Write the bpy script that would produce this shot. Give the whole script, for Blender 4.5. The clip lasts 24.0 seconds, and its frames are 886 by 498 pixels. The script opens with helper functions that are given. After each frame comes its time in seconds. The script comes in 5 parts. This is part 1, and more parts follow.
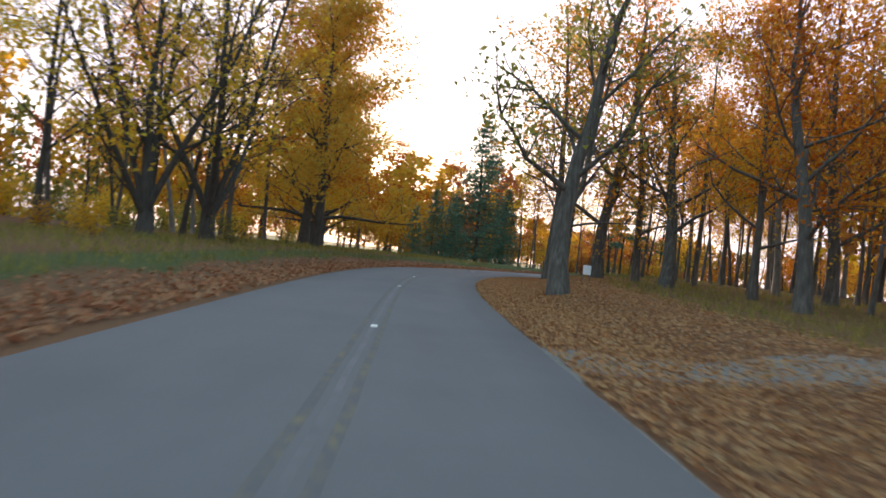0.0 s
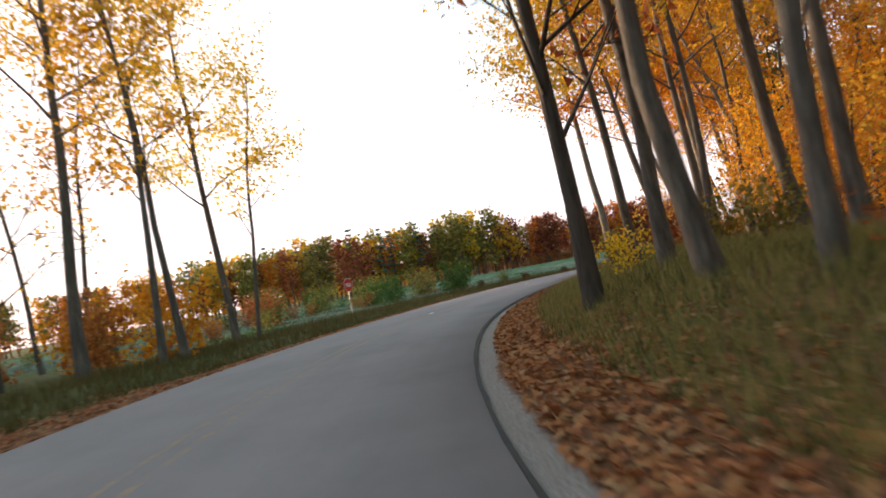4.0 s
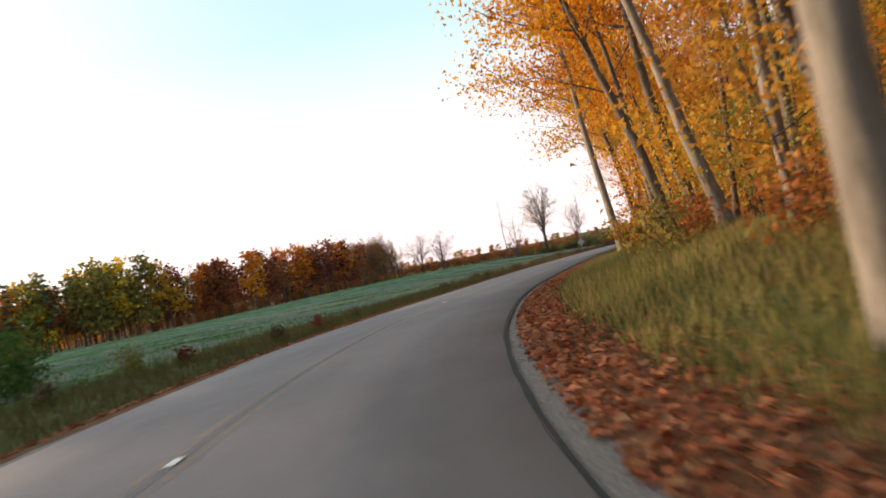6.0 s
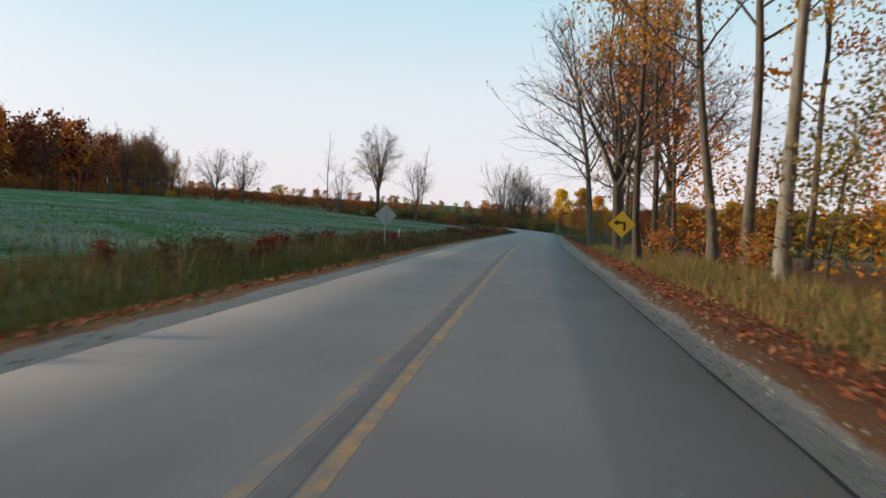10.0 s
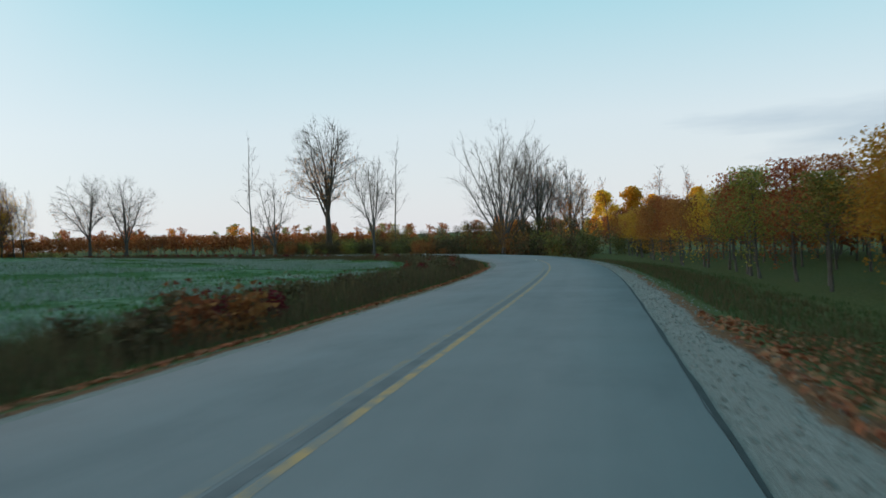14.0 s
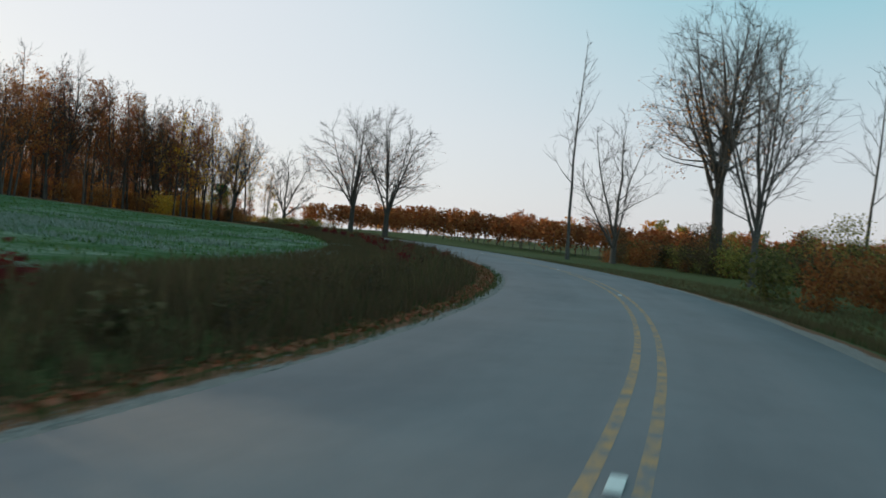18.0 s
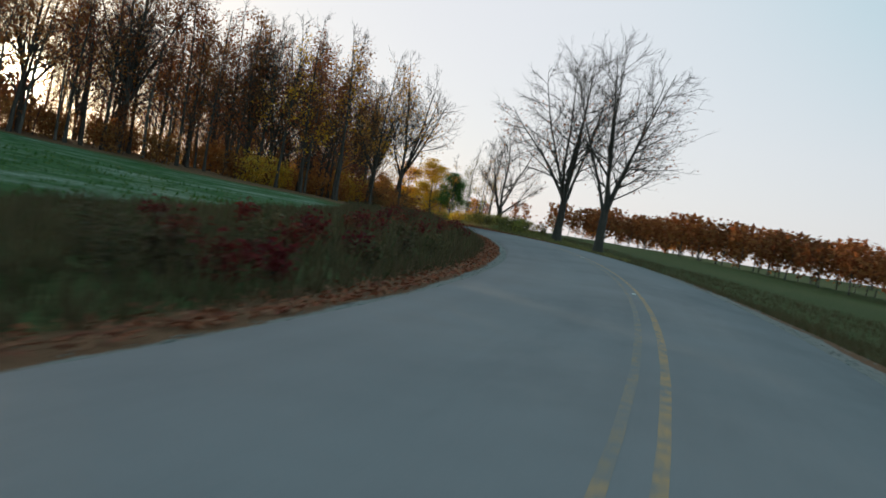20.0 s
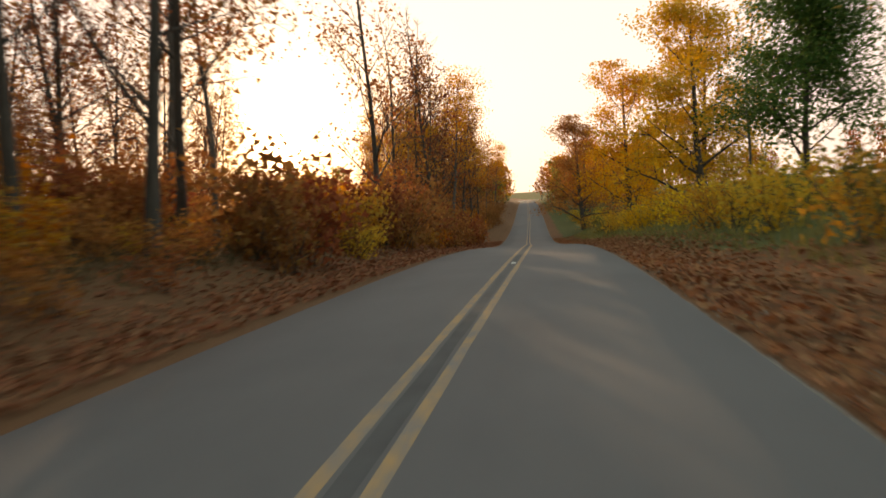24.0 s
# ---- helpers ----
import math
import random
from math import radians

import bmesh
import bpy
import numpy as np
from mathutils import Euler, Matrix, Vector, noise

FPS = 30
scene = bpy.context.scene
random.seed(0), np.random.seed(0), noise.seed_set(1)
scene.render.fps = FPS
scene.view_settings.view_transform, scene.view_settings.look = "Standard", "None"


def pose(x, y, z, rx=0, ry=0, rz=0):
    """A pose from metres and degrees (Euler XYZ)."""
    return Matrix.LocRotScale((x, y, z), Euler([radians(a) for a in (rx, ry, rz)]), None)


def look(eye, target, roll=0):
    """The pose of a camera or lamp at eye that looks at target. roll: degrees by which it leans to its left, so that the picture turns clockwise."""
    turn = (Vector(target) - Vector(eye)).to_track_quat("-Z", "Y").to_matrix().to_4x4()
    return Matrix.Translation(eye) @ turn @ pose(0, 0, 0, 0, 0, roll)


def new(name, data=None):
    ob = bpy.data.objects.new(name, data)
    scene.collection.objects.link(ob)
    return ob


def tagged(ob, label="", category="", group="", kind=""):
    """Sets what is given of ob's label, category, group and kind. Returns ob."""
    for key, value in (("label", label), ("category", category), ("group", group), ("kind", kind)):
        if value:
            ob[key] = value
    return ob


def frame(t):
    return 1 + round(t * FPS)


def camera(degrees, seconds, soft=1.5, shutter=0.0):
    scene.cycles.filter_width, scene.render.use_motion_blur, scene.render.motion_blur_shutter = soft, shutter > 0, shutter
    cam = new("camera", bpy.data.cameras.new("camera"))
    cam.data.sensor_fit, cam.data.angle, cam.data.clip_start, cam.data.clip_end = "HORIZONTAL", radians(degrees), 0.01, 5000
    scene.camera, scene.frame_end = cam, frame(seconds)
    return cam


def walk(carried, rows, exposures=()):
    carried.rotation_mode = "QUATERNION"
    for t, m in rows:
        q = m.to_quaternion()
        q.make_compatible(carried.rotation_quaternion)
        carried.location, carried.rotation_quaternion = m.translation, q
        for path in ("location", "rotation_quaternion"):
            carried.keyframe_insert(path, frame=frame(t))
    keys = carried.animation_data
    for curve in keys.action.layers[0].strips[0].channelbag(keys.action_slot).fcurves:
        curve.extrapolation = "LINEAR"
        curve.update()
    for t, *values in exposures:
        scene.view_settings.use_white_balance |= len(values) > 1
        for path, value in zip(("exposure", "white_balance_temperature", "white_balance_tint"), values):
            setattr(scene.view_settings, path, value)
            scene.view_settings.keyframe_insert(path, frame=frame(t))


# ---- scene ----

# The ride: a camera on a motorcycle along a winding country road.
cam = camera(55.9, 24.0, soft=1.6, shutter=0.22)
PATH = [
    (0, (-0.176, -1.737, 1.552), (-0.173, 0.263, 1.572), 6.3),
    (0.5, (-0.790, 13.181, 1.647), (-0.640, 15.174, 1.730), 1.6),
    (1, (-0.421, 27.192, 1.758), (-0.066, 29.155, 1.894), -1.8),
    (1.5, (0.992, 40.291, 1.877), (1.446, 42.233, 2.014), -3.8),
    (2, (3.494, 52.457, 1.997), (4.140, 54.346, 2.124), -6.5),
    (2.5, (7.096, 63.658, 2.110), (7.989, 65.444, 2.225), -9.1),
    (3, (11.772, 73.853, 2.214), (12.923, 75.485, 2.311), -11.0),
    (3.5, (17.460, 83.002, 2.303), (18.838, 84.450, 2.382), -11.5),
    (4, (24.072, 91.083, 2.364), (25.604, 92.367, 2.429), -10.1),
    (4.5, (31.489, 98.109, 2.396), (33.136, 99.242, 2.445), -8.1),
    (5, (39.582, 104.136, 2.398), (41.344, 105.082, 2.453), -9.4),
    (5.5, (48.194, 109.275, 2.383), (50.048, 110.023, 2.432), -10.3),
    (6, (57.172, 113.632, 2.380), (59.082, 114.225, 2.417), -12.0),
    (6.5, (66.411, 117.238, 2.394), (68.370, 117.642, 2.408), -12.8),
    (7, (75.899, 119.935, 2.394), (77.882, 120.193, 2.434), -9.7),
    (7.5, (85.657, 121.623, 2.361), (87.649, 121.787, 2.429), -3.4),
    (8, (95.692, 122.424, 2.304), (97.683, 122.609, 2.325), 7.0),
    (8.5, (105.995, 122.775, 2.236), (107.960, 123.145, 2.174), 9.4),
    (9, (116.565, 122.929, 2.155), (118.538, 123.201, 1.973), 8.9),
    (9.5, (127.419, 123.088, 2.049), (129.402, 123.315, 1.933), 5.3),
    (10, (138.601, 123.175, 1.924), (140.586, 123.403, 1.826), 3.1),
    (10.5, (150.187, 123.197, 1.785), (152.168, 123.452, 1.679), 2.1),
    (11, (162.260, 123.149, 1.630), (164.237, 123.427, 1.508), 1.3),
    (11.5, (174.893, 123.054, 1.462), (176.872, 123.310, 1.332), 0.5),
    (12, (188.125, 122.919, 1.276), (190.118, 123.050, 1.169), -0.3),
    (12.5, (201.941, 122.728, 1.063), (203.938, 122.825, 1.054), 0.9),
    (13, (216.263, 122.483, 0.826), (218.259, 122.588, 0.778), -0.5),
    (13.5, (230.944, 122.197, 0.575), (232.927, 122.456, 0.553), -2.2),
    (14, (245.783, 121.879, 0.324), (247.755, 122.207, 0.295), -2.8),
    (14.5, (260.561, 121.605, 0.086), (262.531, 121.946, 0.018), -1.6),
    (15, (275.075, 121.567, -0.132), (277.034, 121.964, -0.204), -0.8),
    (15.5, (289.146, 121.987, -0.321), (291.010, 122.711, -0.333), -3.9),
    (16, (302.638, 123.035, -0.481), (304.414, 123.954, -0.509), -2.4),
    (16.5, (315.481, 124.850, -0.615), (317.200, 125.872, -0.620), -2.1),
    (17, (327.699, 127.500, -0.724), (329.333, 128.652, -0.726), -0.3),
    (17.5, (339.374, 131.049, -0.811), (340.923, 132.314, -0.847), 1.8),
    (18, (350.598, 135.643, -0.872), (352.023, 137.046, -0.892), 4.1),
    (18.5, (361.439, 141.441, -0.900), (362.719, 142.977, -0.959), 10.5),
    (19, (371.930, 148.553, -0.889), (373.075, 150.192, -0.960), 12.4),
    (19.5, (382.013, 157.030, -0.834), (383.004, 158.765, -0.903), 11.6),
    (20, (391.569, 166.874, -0.722), (392.374, 168.703, -0.786), 9.3),
    (20.5, (400.450, 178.059, -0.536), (401.039, 179.969, -0.606), 7.0),
    (21, (408.506, 190.552, -0.287), (408.898, 192.510, -0.392), 6.4),
    (21.5, (415.620, 204.327, -0.014), (415.847, 206.313, -0.077), 3.7),
    (22, (421.760, 219.352, 0.237), (421.870, 221.349, 0.197), -0.9),
    (22.5, (427.070, 235.539, 0.434), (427.233, 237.532, 0.377), -3.4),
    (23, (431.895, 252.743, 0.540), (432.216, 254.711, 0.387), -2.7),
    (23.5, (436.546, 270.846, 0.535), (436.807, 272.821, 0.360), -2.5),
    (24, (441.128, 289.811, 0.426), (441.341, 291.797, 0.312), -2.9),
]
walk(cam, [(t, look(eye, target, roll)) for t, eye, target, roll in PATH],
     exposures=[(0, 1.58, 5800, 18), (1.0, 1.88, 5900, 18), (4.0, 1.68, 6350, 19), (7.0, 1.37, 6700, 16), (8.0, 1.3, 6900, 14), (9.0, 1.02, 6000, 10), (9.5, 0.98, 5800, 7), (12.0, 0.92, 5700, 2), (14.0, 0.86, 5550, -2), (17.0, 0.65, 5600, 0), (20.5, 0.66, 5700, 3), (22.0, 0.73, 5750, 6), (23.0, 0.87, 6150, 11), (24.0, 1.1, 8000, 18)])

# ---- light: a low sun in a clear autumn evening sky ----
SUN_AZ, SUN_EL = 4.6, 4.6                      # degrees west of +Y, degrees up
world = bpy.data.worlds.new("sky")
scene.world = world
world.use_nodes = True
wn = world.node_tree
sky = wn.nodes.new("ShaderNodeTexSky")
sky.sky_type, sky.sun_disc = "NISHITA", False
sky.sun_elevation, sky.sun_rotation = radians(SUN_EL), radians(-SUN_AZ)
sky.air_density, sky.dust_density, sky.ozone_density = 1.0, 1.3, 1.5
# thin high haze over the clear sky: pale rose near the horizon, pale blue overhead, whitened in a wide glow about the sun
where = wn.nodes.new("ShaderNodeTexCoord")
split = wn.nodes.new("ShaderNodeSeparateXYZ")
wn.links.new(where.outputs["Generated"], split.inputs["Vector"])
haze = wn.nodes.new("ShaderNodeValToRGB")
haze.color_ramp.elements.new(0.5)
haze.color_ramp.elements.new(0.6)
for step, (at, tone) in zip(haze.color_ramp.elements, ((0.0, (0.56, 0.48, 0.46, 1)), (0.13, (0.5, 0.475, 0.468, 1)), (0.29, (0.29, 0.42, 0.435, 1)), (0.7, (0.16, 0.31, 0.335, 1)))):
    step.position, step.color = at, tone
wn.links.new(split.outputs["Z"], haze.inputs["Fac"])
lift = wn.nodes.new("ShaderNodeVectorMath")
lift.operation = "SCALE"
lift.inputs["Scale"].default_value = 10.0
toward = wn.nodes.new("ShaderNodeVectorMath")
toward.operation = "DOT_PRODUCT"
toward.inputs[1].default_value = (-math.sin(radians(SUN_AZ)), math.cos(radians(SUN_AZ)), 0.09)
wn.links.new(where.outputs["Generated"], toward.inputs[0])
near_sun = wn.nodes.new("ShaderNodeMapRange")
near_sun.interpolation_type = "SMOOTHSTEP"
near_sun.inputs["From Min"].default_value, near_sun.inputs["From Max"].default_value = 0.3, 0.92
wn.links.new(toward.outputs["Value"], near_sun.inputs["Value"])
whitened = wn.nodes.new("ShaderNodeMix")
whitened.data_type = "RGBA"
whitened.inputs["B"].default_value = (0.62, 0.548, 0.525, 1)
wn.links.new(near_sun.outputs["Result"], whitened.inputs["Factor"])
cloud_at = wn.nodes.new("ShaderNodeVectorMath")
cloud_at.operation = "MULTIPLY_ADD"
cloud_at.inputs[1].default_value, cloud_at.inputs[2].default_value = (5, 5, 32), (-4.7, 1.65, -3.3)
wn.links.new(where.outputs["Generated"], cloud_at.inputs[0])
wisp = wn.nodes.new("ShaderNodeTexNoise")
wisp.inputs["Scale"].default_value, wisp.inputs["Detail"].default_value = 1.1, 5.0
wn.links.new(cloud_at.outputs["Vector"], wisp.inputs["Vector"])
bank = wn.nodes.new("ShaderNodeVectorMath")
bank.operation = "LENGTH"
wn.links.new(cloud_at.outputs["Vector"], bank.inputs[0])
thin = wn.nodes.new("ShaderNodeMath")
thin.operation = "SUBTRACT"
wn.links.new(wisp.outputs["Fac"], thin.inputs[0])
fade = wn.nodes.new("ShaderNodeMath")
fade.operation = "MULTIPLY"
fade.inputs[1].default_value = 0.42
wn.links.new(bank.outputs["Value"], fade.inputs[0])
wn.links.new(fade.outputs["Value"], thin.inputs[1])
cover = wn.nodes.new("ShaderNodeMapRange")
cover.inputs["From Min"].default_value, cover.inputs["From Max"].default_value, cover.inputs["To Max"].default_value = 0.1, 0.4, 0.75
wn.links.new(thin.outputs["Value"], cover.inputs["Value"])
clouded = wn.nodes.new("ShaderNodeMix")
clouded.data_type = "RGBA"
clouded.inputs["B"].default_value = (0.34, 0.34, 0.37, 1)
wn.links.new(cover.outputs["Result"], clouded.inputs["Factor"])
wn.links.new(haze.outputs["Color"], clouded.inputs["A"])
wn.links.new(clouded.outputs["Result"], whitened.inputs["A"])
wn.links.new(whitened.outputs["Result"], lift.inputs[0])
to_sun = (-math.sin(radians(SUN_AZ)) * math.cos(radians(SUN_EL)), math.cos(radians(SUN_AZ)) * math.cos(radians(SUN_EL)), math.sin(radians(SUN_EL)))
aim = wn.nodes.new("ShaderNodeVectorMath")
aim.operation = "DOT_PRODUCT"
aim.inputs[1].default_value = to_sun
wn.links.new(where.outputs["Generated"], aim.inputs[0])
aureole = wn.nodes.new("ShaderNodeValToRGB")
aureole.color_ramp.elements.new(0.5)
aureole.color_ramp.elements.new(0.6)
for step, (at, tone) in zip(aureole.color_ramp.elements, ((0.0, (0, 0, 0, 1)), (0.7, (0.03, 0.021, 0.01, 1)), (0.955, (0.12, 0.085, 0.04, 1)), (1.0, (1.0, 0.8, 0.5, 1)))):
    step.position, step.color = at, tone
close = wn.nodes.new("ShaderNodeMapRange")
close.inputs["From Min"].default_value, close.inputs["From Max"].default_value = 0.985, 0.9998
wn.links.new(aim.outputs["Value"], close.inputs["Value"])
wn.links.new(close.outputs["Result"], aureole.inputs["Fac"])
glare = wn.nodes.new("ShaderNodeVectorMath")
glare.operation = "MULTIPLY_ADD"
glare.inputs[1].default_value = (90, 90, 90)
wn.links.new(aureole.outputs["Color"], glare.inputs[0])
wn.links.new(lift.outputs["Vector"], glare.inputs[2])
blend = wn.nodes.new("ShaderNodeMix")
blend.data_type = "RGBA"
blend.inputs["Factor"].default_value = 0.82
wn.links.new(sky.outputs["Color"], blend.inputs["A"])
wn.links.new(glare.outputs["Vector"], blend.inputs["B"])
wn.nodes["Background"].inputs["Strength"].default_value = 0.1
wn.links.new(blend.outputs["Result"], wn.nodes["Background"].inputs["Color"])
sun_data = bpy.data.lights.new("sun", "SUN")
sun_data.energy, sun_data.angle, sun_data.color = 2.2, radians(0.6), (1.0, 0.72, 0.42)
sun = new("sun", sun_data)
sun_dir = Vector((-math.sin(radians(SUN_AZ)) * math.cos(radians(SUN_EL)), math.cos(radians(SUN_AZ)) * math.cos(radians(SUN_EL)), math.sin(radians(SUN_EL))))
sun.matrix_world = look(sun_dir * 900, (0, 0, 0))


# ---- materials ----
def shader(name):
    m = bpy.data.materials.new(name)
    m.use_nodes = True
    nt = m.node_tree
    return m, nt, nt.nodes["Principled BSDF"]


def nd(nt, kind, **sockets):
    n = nt.nodes.new(kind)
    for key, value in sockets.items():
        n.inputs[key].default_value = value
    return n


def noise_tex(nt, scale, detail=4.0, rough=0.6, coords=None, stretch=None):
    n = nd(nt, "ShaderNodeTexNoise", Scale=scale, Detail=detail, Roughness=rough)
    src = coords
    if src is None:
        src = nt.nodes.new("ShaderNodeTexCoord").outputs["Object"]
    if stretch:
        mp = nt.nodes.new("ShaderNodeMapping")
        mp.inputs["Scale"].default_value = stretch
        nt.links.new(src, mp.inputs["Vector"])
        src = mp.outputs["Vector"]
    nt.links.new(src, n.inputs["Vector"])
    return n.outputs["Fac"]


def ramp(nt, fac, stops):
    r = nt.nodes.new("ShaderNodeValToRGB")
    while len(r.color_ramp.elements) < len(stops):
        r.color_ramp.elements.new(0.5)
    for e, (at, col) in zip(r.color_ramp.elements, stops):
        e.position, e.color = at, (*col, 1)
    nt.links.new(fac, r.inputs["Fac"])
    return r.outputs["Color"]


def mixed(nt, fac, a, b):
    m = nt.nodes.new("ShaderNodeMix")
    m.data_type = "RGBA"
    for sock, v in ((m.inputs["Factor"], fac), (m.inputs["A"], a), (m.inputs["B"], b)):
        if isinstance(v, (tuple, float, int)):
            sock.default_value = (*v, 1) if isinstance(v, tuple) else v
        else:
            nt.links.new(v, sock)
    return m.outputs["Result"]


def calc(nt, op, a, b=0.0, c=0.0):
    m = nt.nodes.new("ShaderNodeMath")
    m.operation, m.use_clamp = op, op in ("MULTIPLY_ADD", "SUBTRACT", "ADD")
    for sock, v in zip(m.inputs, (a, b, c)):
        if isinstance(v, (float, int)):
            sock.default_value = v
        else:
            nt.links.new(v, sock)
    return m.outputs[0]


def bump(nt, bsdf, height, strength, dist):
    b = nd(nt, "ShaderNodeBump", Strength=strength, Distance=dist)
    nt.links.new(height, b.inputs["Height"])
    nt.links.new(b.outputs["Normal"], bsdf.inputs["Normal"])


def simple(name, stops, scale, rough=0.8, bump_h=0.0, stretch=None, metal=0.0):
    m, nt, b = shader(name)
    f = noise_tex(nt, scale, 6.0, 0.65, stretch=stretch)
    nt.links.new(ramp(nt, f, stops), b.inputs["Base Color"])
    b.inputs["Roughness"].default_value, b.inputs["Metallic"].default_value = rough, metal
    if bump_h:
        bump(nt, b, f, 0.8, bump_h)
    return m


def asphalt_material():
    m, nt, b = shader("asphalt")
    uv = nt.nodes.new("ShaderNodeUVMap").outputs["UV"]     # u: metres across, v: metres along
    fine = noise_tex(nt, 60.0, 3.0, 0.7)
    big = noise_tex(nt, 0.35, 5.0, 0.6)
    tracks = noise_tex(nt, 1.0, 4.0, 0.55, uv, (1.3, 0.015, 1.0))
    patch = noise_tex(nt, 1.0, 5.0, 0.7, uv, (0.25, 0.09, 1.0))
    col = ramp(nt, big, [(0.25, (0.19, 0.17, 0.171)), (0.75, (0.278, 0.25, 0.252))])
    col = mixed(nt, calc(nt, "MULTIPLY", tracks, 0.55), col, (0.37, 0.333, 0.33))
    dark = nt.nodes.new("ShaderNodeMapRange")
    dark.inputs["From Min"].default_value, dark.inputs["From Max"].default_value, dark.inputs["To Max"].default_value = 0.5, 0.68, 0.45
    nt.links.new(patch, dark.inputs["Value"])
    col = mixed(nt, dark.outputs["Result"], col, (0.158, 0.143, 0.15))
    col = mixed(nt, calc(nt, "MULTIPLY", fine, 0.5), col, (0.158, 0.143, 0.149))
    ways = nt.nodes.new("ShaderNodeSeparateXYZ")
    nt.links.new(uv, ways.inputs["Vector"])
    for start, end in ((160.0, 138.0), (630.0, 640.0)):      # darker pavement in the park and on the last rise
        darkened = nt.nodes.new("ShaderNodeMapRange")
        darkened.inputs["From Min"].default_value, darkened.inputs["From Max"].default_value, darkened.inputs["To Max"].default_value = start, end, 0.55
        nt.links.new(ways.outputs["Y"], darkened.inputs["Value"])
        col = mixed(nt, darkened.outputs["Result"], col, (0.105, 0.096, 0.1))
    nt.links.new(col, b.inputs["Base Color"])
    b.inputs["Roughness"].default_value = 0.88
    b.inputs["Specular IOR Level"].default_value = 0.12
    bump(nt, b, fine, 0.5, 0.006)
    return m


def paint_material(name, col, worn, under=(0.248, 0.224, 0.222)):
    m, nt, b = shader(name)
    f = noise_tex(nt, 5.0, 8.0, 0.75)
    edge = nt.nodes.new("ShaderNodeMapRange")
    edge.inputs["From Min"].default_value, edge.inputs["From Max"].default_value = worn, worn + 0.16
    nt.links.new(f, edge.inputs["Value"])
    nt.links.new(mixed(nt, edge.outputs["Result"], under, col), b.inputs["Base Color"])
    b.inputs["Roughness"].default_value = 0.85
    b.inputs["Specular IOR Level"].default_value = 0.04
    return m


def ground_material(name):
    """Mixes field, leaf litter, gravel and grass by the zone weights stored on the mesh, broken up by noise."""
    m, nt, b = shader(name)
    at = nt.nodes.new("ShaderNodeAttribute")
    at.attribute_name = "zone"
    sep = nt.nodes.new("ShaderNodeSeparateColor")
    nt.links.new(at.outputs["Color"], sep.inputs["Color"])
    n1, n2, n3 = noise_tex(nt, 1.4, 6.0, 0.7), noise_tex(nt, 9.0, 5.0, 0.7), noise_tex(nt, 0.12, 4.0, 0.6)
    n4, n5 = noise_tex(nt, 32.0, 4.0, 0.7), noise_tex(nt, 0.22, 8.0, 0.75, None, (0.8, 1.2, 1.0))
    ragged = calc(nt, "MULTIPLY_ADD", n2, 0.55, calc(nt, "MULTIPLY", n1, 0.45))
    grass = ramp(nt, n2, [(0.3, (0.035, 0.05, 0.018)), (0.5, (0.085, 0.095, 0.032)), (0.72, (0.18, 0.145, 0.065))])
    crop = ramp(nt, n1, [(0.3, (0.02, 0.05, 0.014)), (0.5, (0.045, 0.1, 0.028)), (0.7, (0.09, 0.15, 0.05))])
    frost = ramp(nt, n2, [(0.3, (0.05, 0.09, 0.04)), (0.5, (0.2, 0.24, 0.17)), (0.68, (0.44, 0.46, 0.39))])
    white = nt.nodes.new("ShaderNodeMapRange")
    white.inputs["From Min"].default_value, white.inputs["From Max"].default_value, white.inputs["To Max"].default_value = 0.47, 0.62, 0.8
    nt.links.new(n5, white.inputs["Value"])
    crop = mixed(nt, white.outputs["Result"], crop, frost)
    litter = ramp(nt, n4, [(0.3, (0.075, 0.038, 0.024)), (0.45, (0.165, 0.078, 0.042)), (0.58, (0.28, 0.125, 0.06)), (0.72, (0.3, 0.175, 0.1))])
    litter = mixed(nt, calc(nt, "MULTIPLY", n1, 0.5), litter, (0.13, 0.075, 0.045))
    gravel = ramp(nt, n4, [(0.32, (0.125, 0.106, 0.098)), (0.5, (0.285, 0.25, 0.23)), (0.7, (0.5, 0.45, 0.42))])
    gravel = mixed(nt, calc(nt, "MULTIPLY", n1, 0.4), gravel, (0.17, 0.155, 0.13))

    def mask(chan, amount):
        r = nt.nodes.new("ShaderNodeMapRange")
        r.inputs["From Min"].default_value, r.inputs["From Max"].default_value = 0.42, 0.58
        y = nt.nodes.new("ShaderNodeMath")
        y.operation = "MULTIPLY_ADD"
        nt.links.new(ragged, y.inputs[0])
        y.inputs[1].default_value = amount
        nt.links.new(sep.outputs[chan], y.inputs[2])
        z = nt.nodes.new("ShaderNodeMath")
        z.operation = "SUBTRACT"
        nt.links.new(y.outputs[0], z.inputs[0])
        z.inputs[1].default_value = amount * 0.5
        nt.links.new(z.outputs[0], r.inputs["Value"])
        return r.outputs["Result"]

    col = mixed(nt, mask("Red", 0.5), grass, crop)
    col = mixed(nt, mask("Green", 1.7), col, litter)
    col = mixed(nt, mask("Blue", 1.3), col, gravel)
    nt.links.new(col, b.inputs["Base Color"])
    b.inputs["Roughness"].default_value = 0.95
    b.inputs["Specular IOR Level"].default_value = 0.08
    bump(nt, b, n4, 0.8, 0.025)
    return m


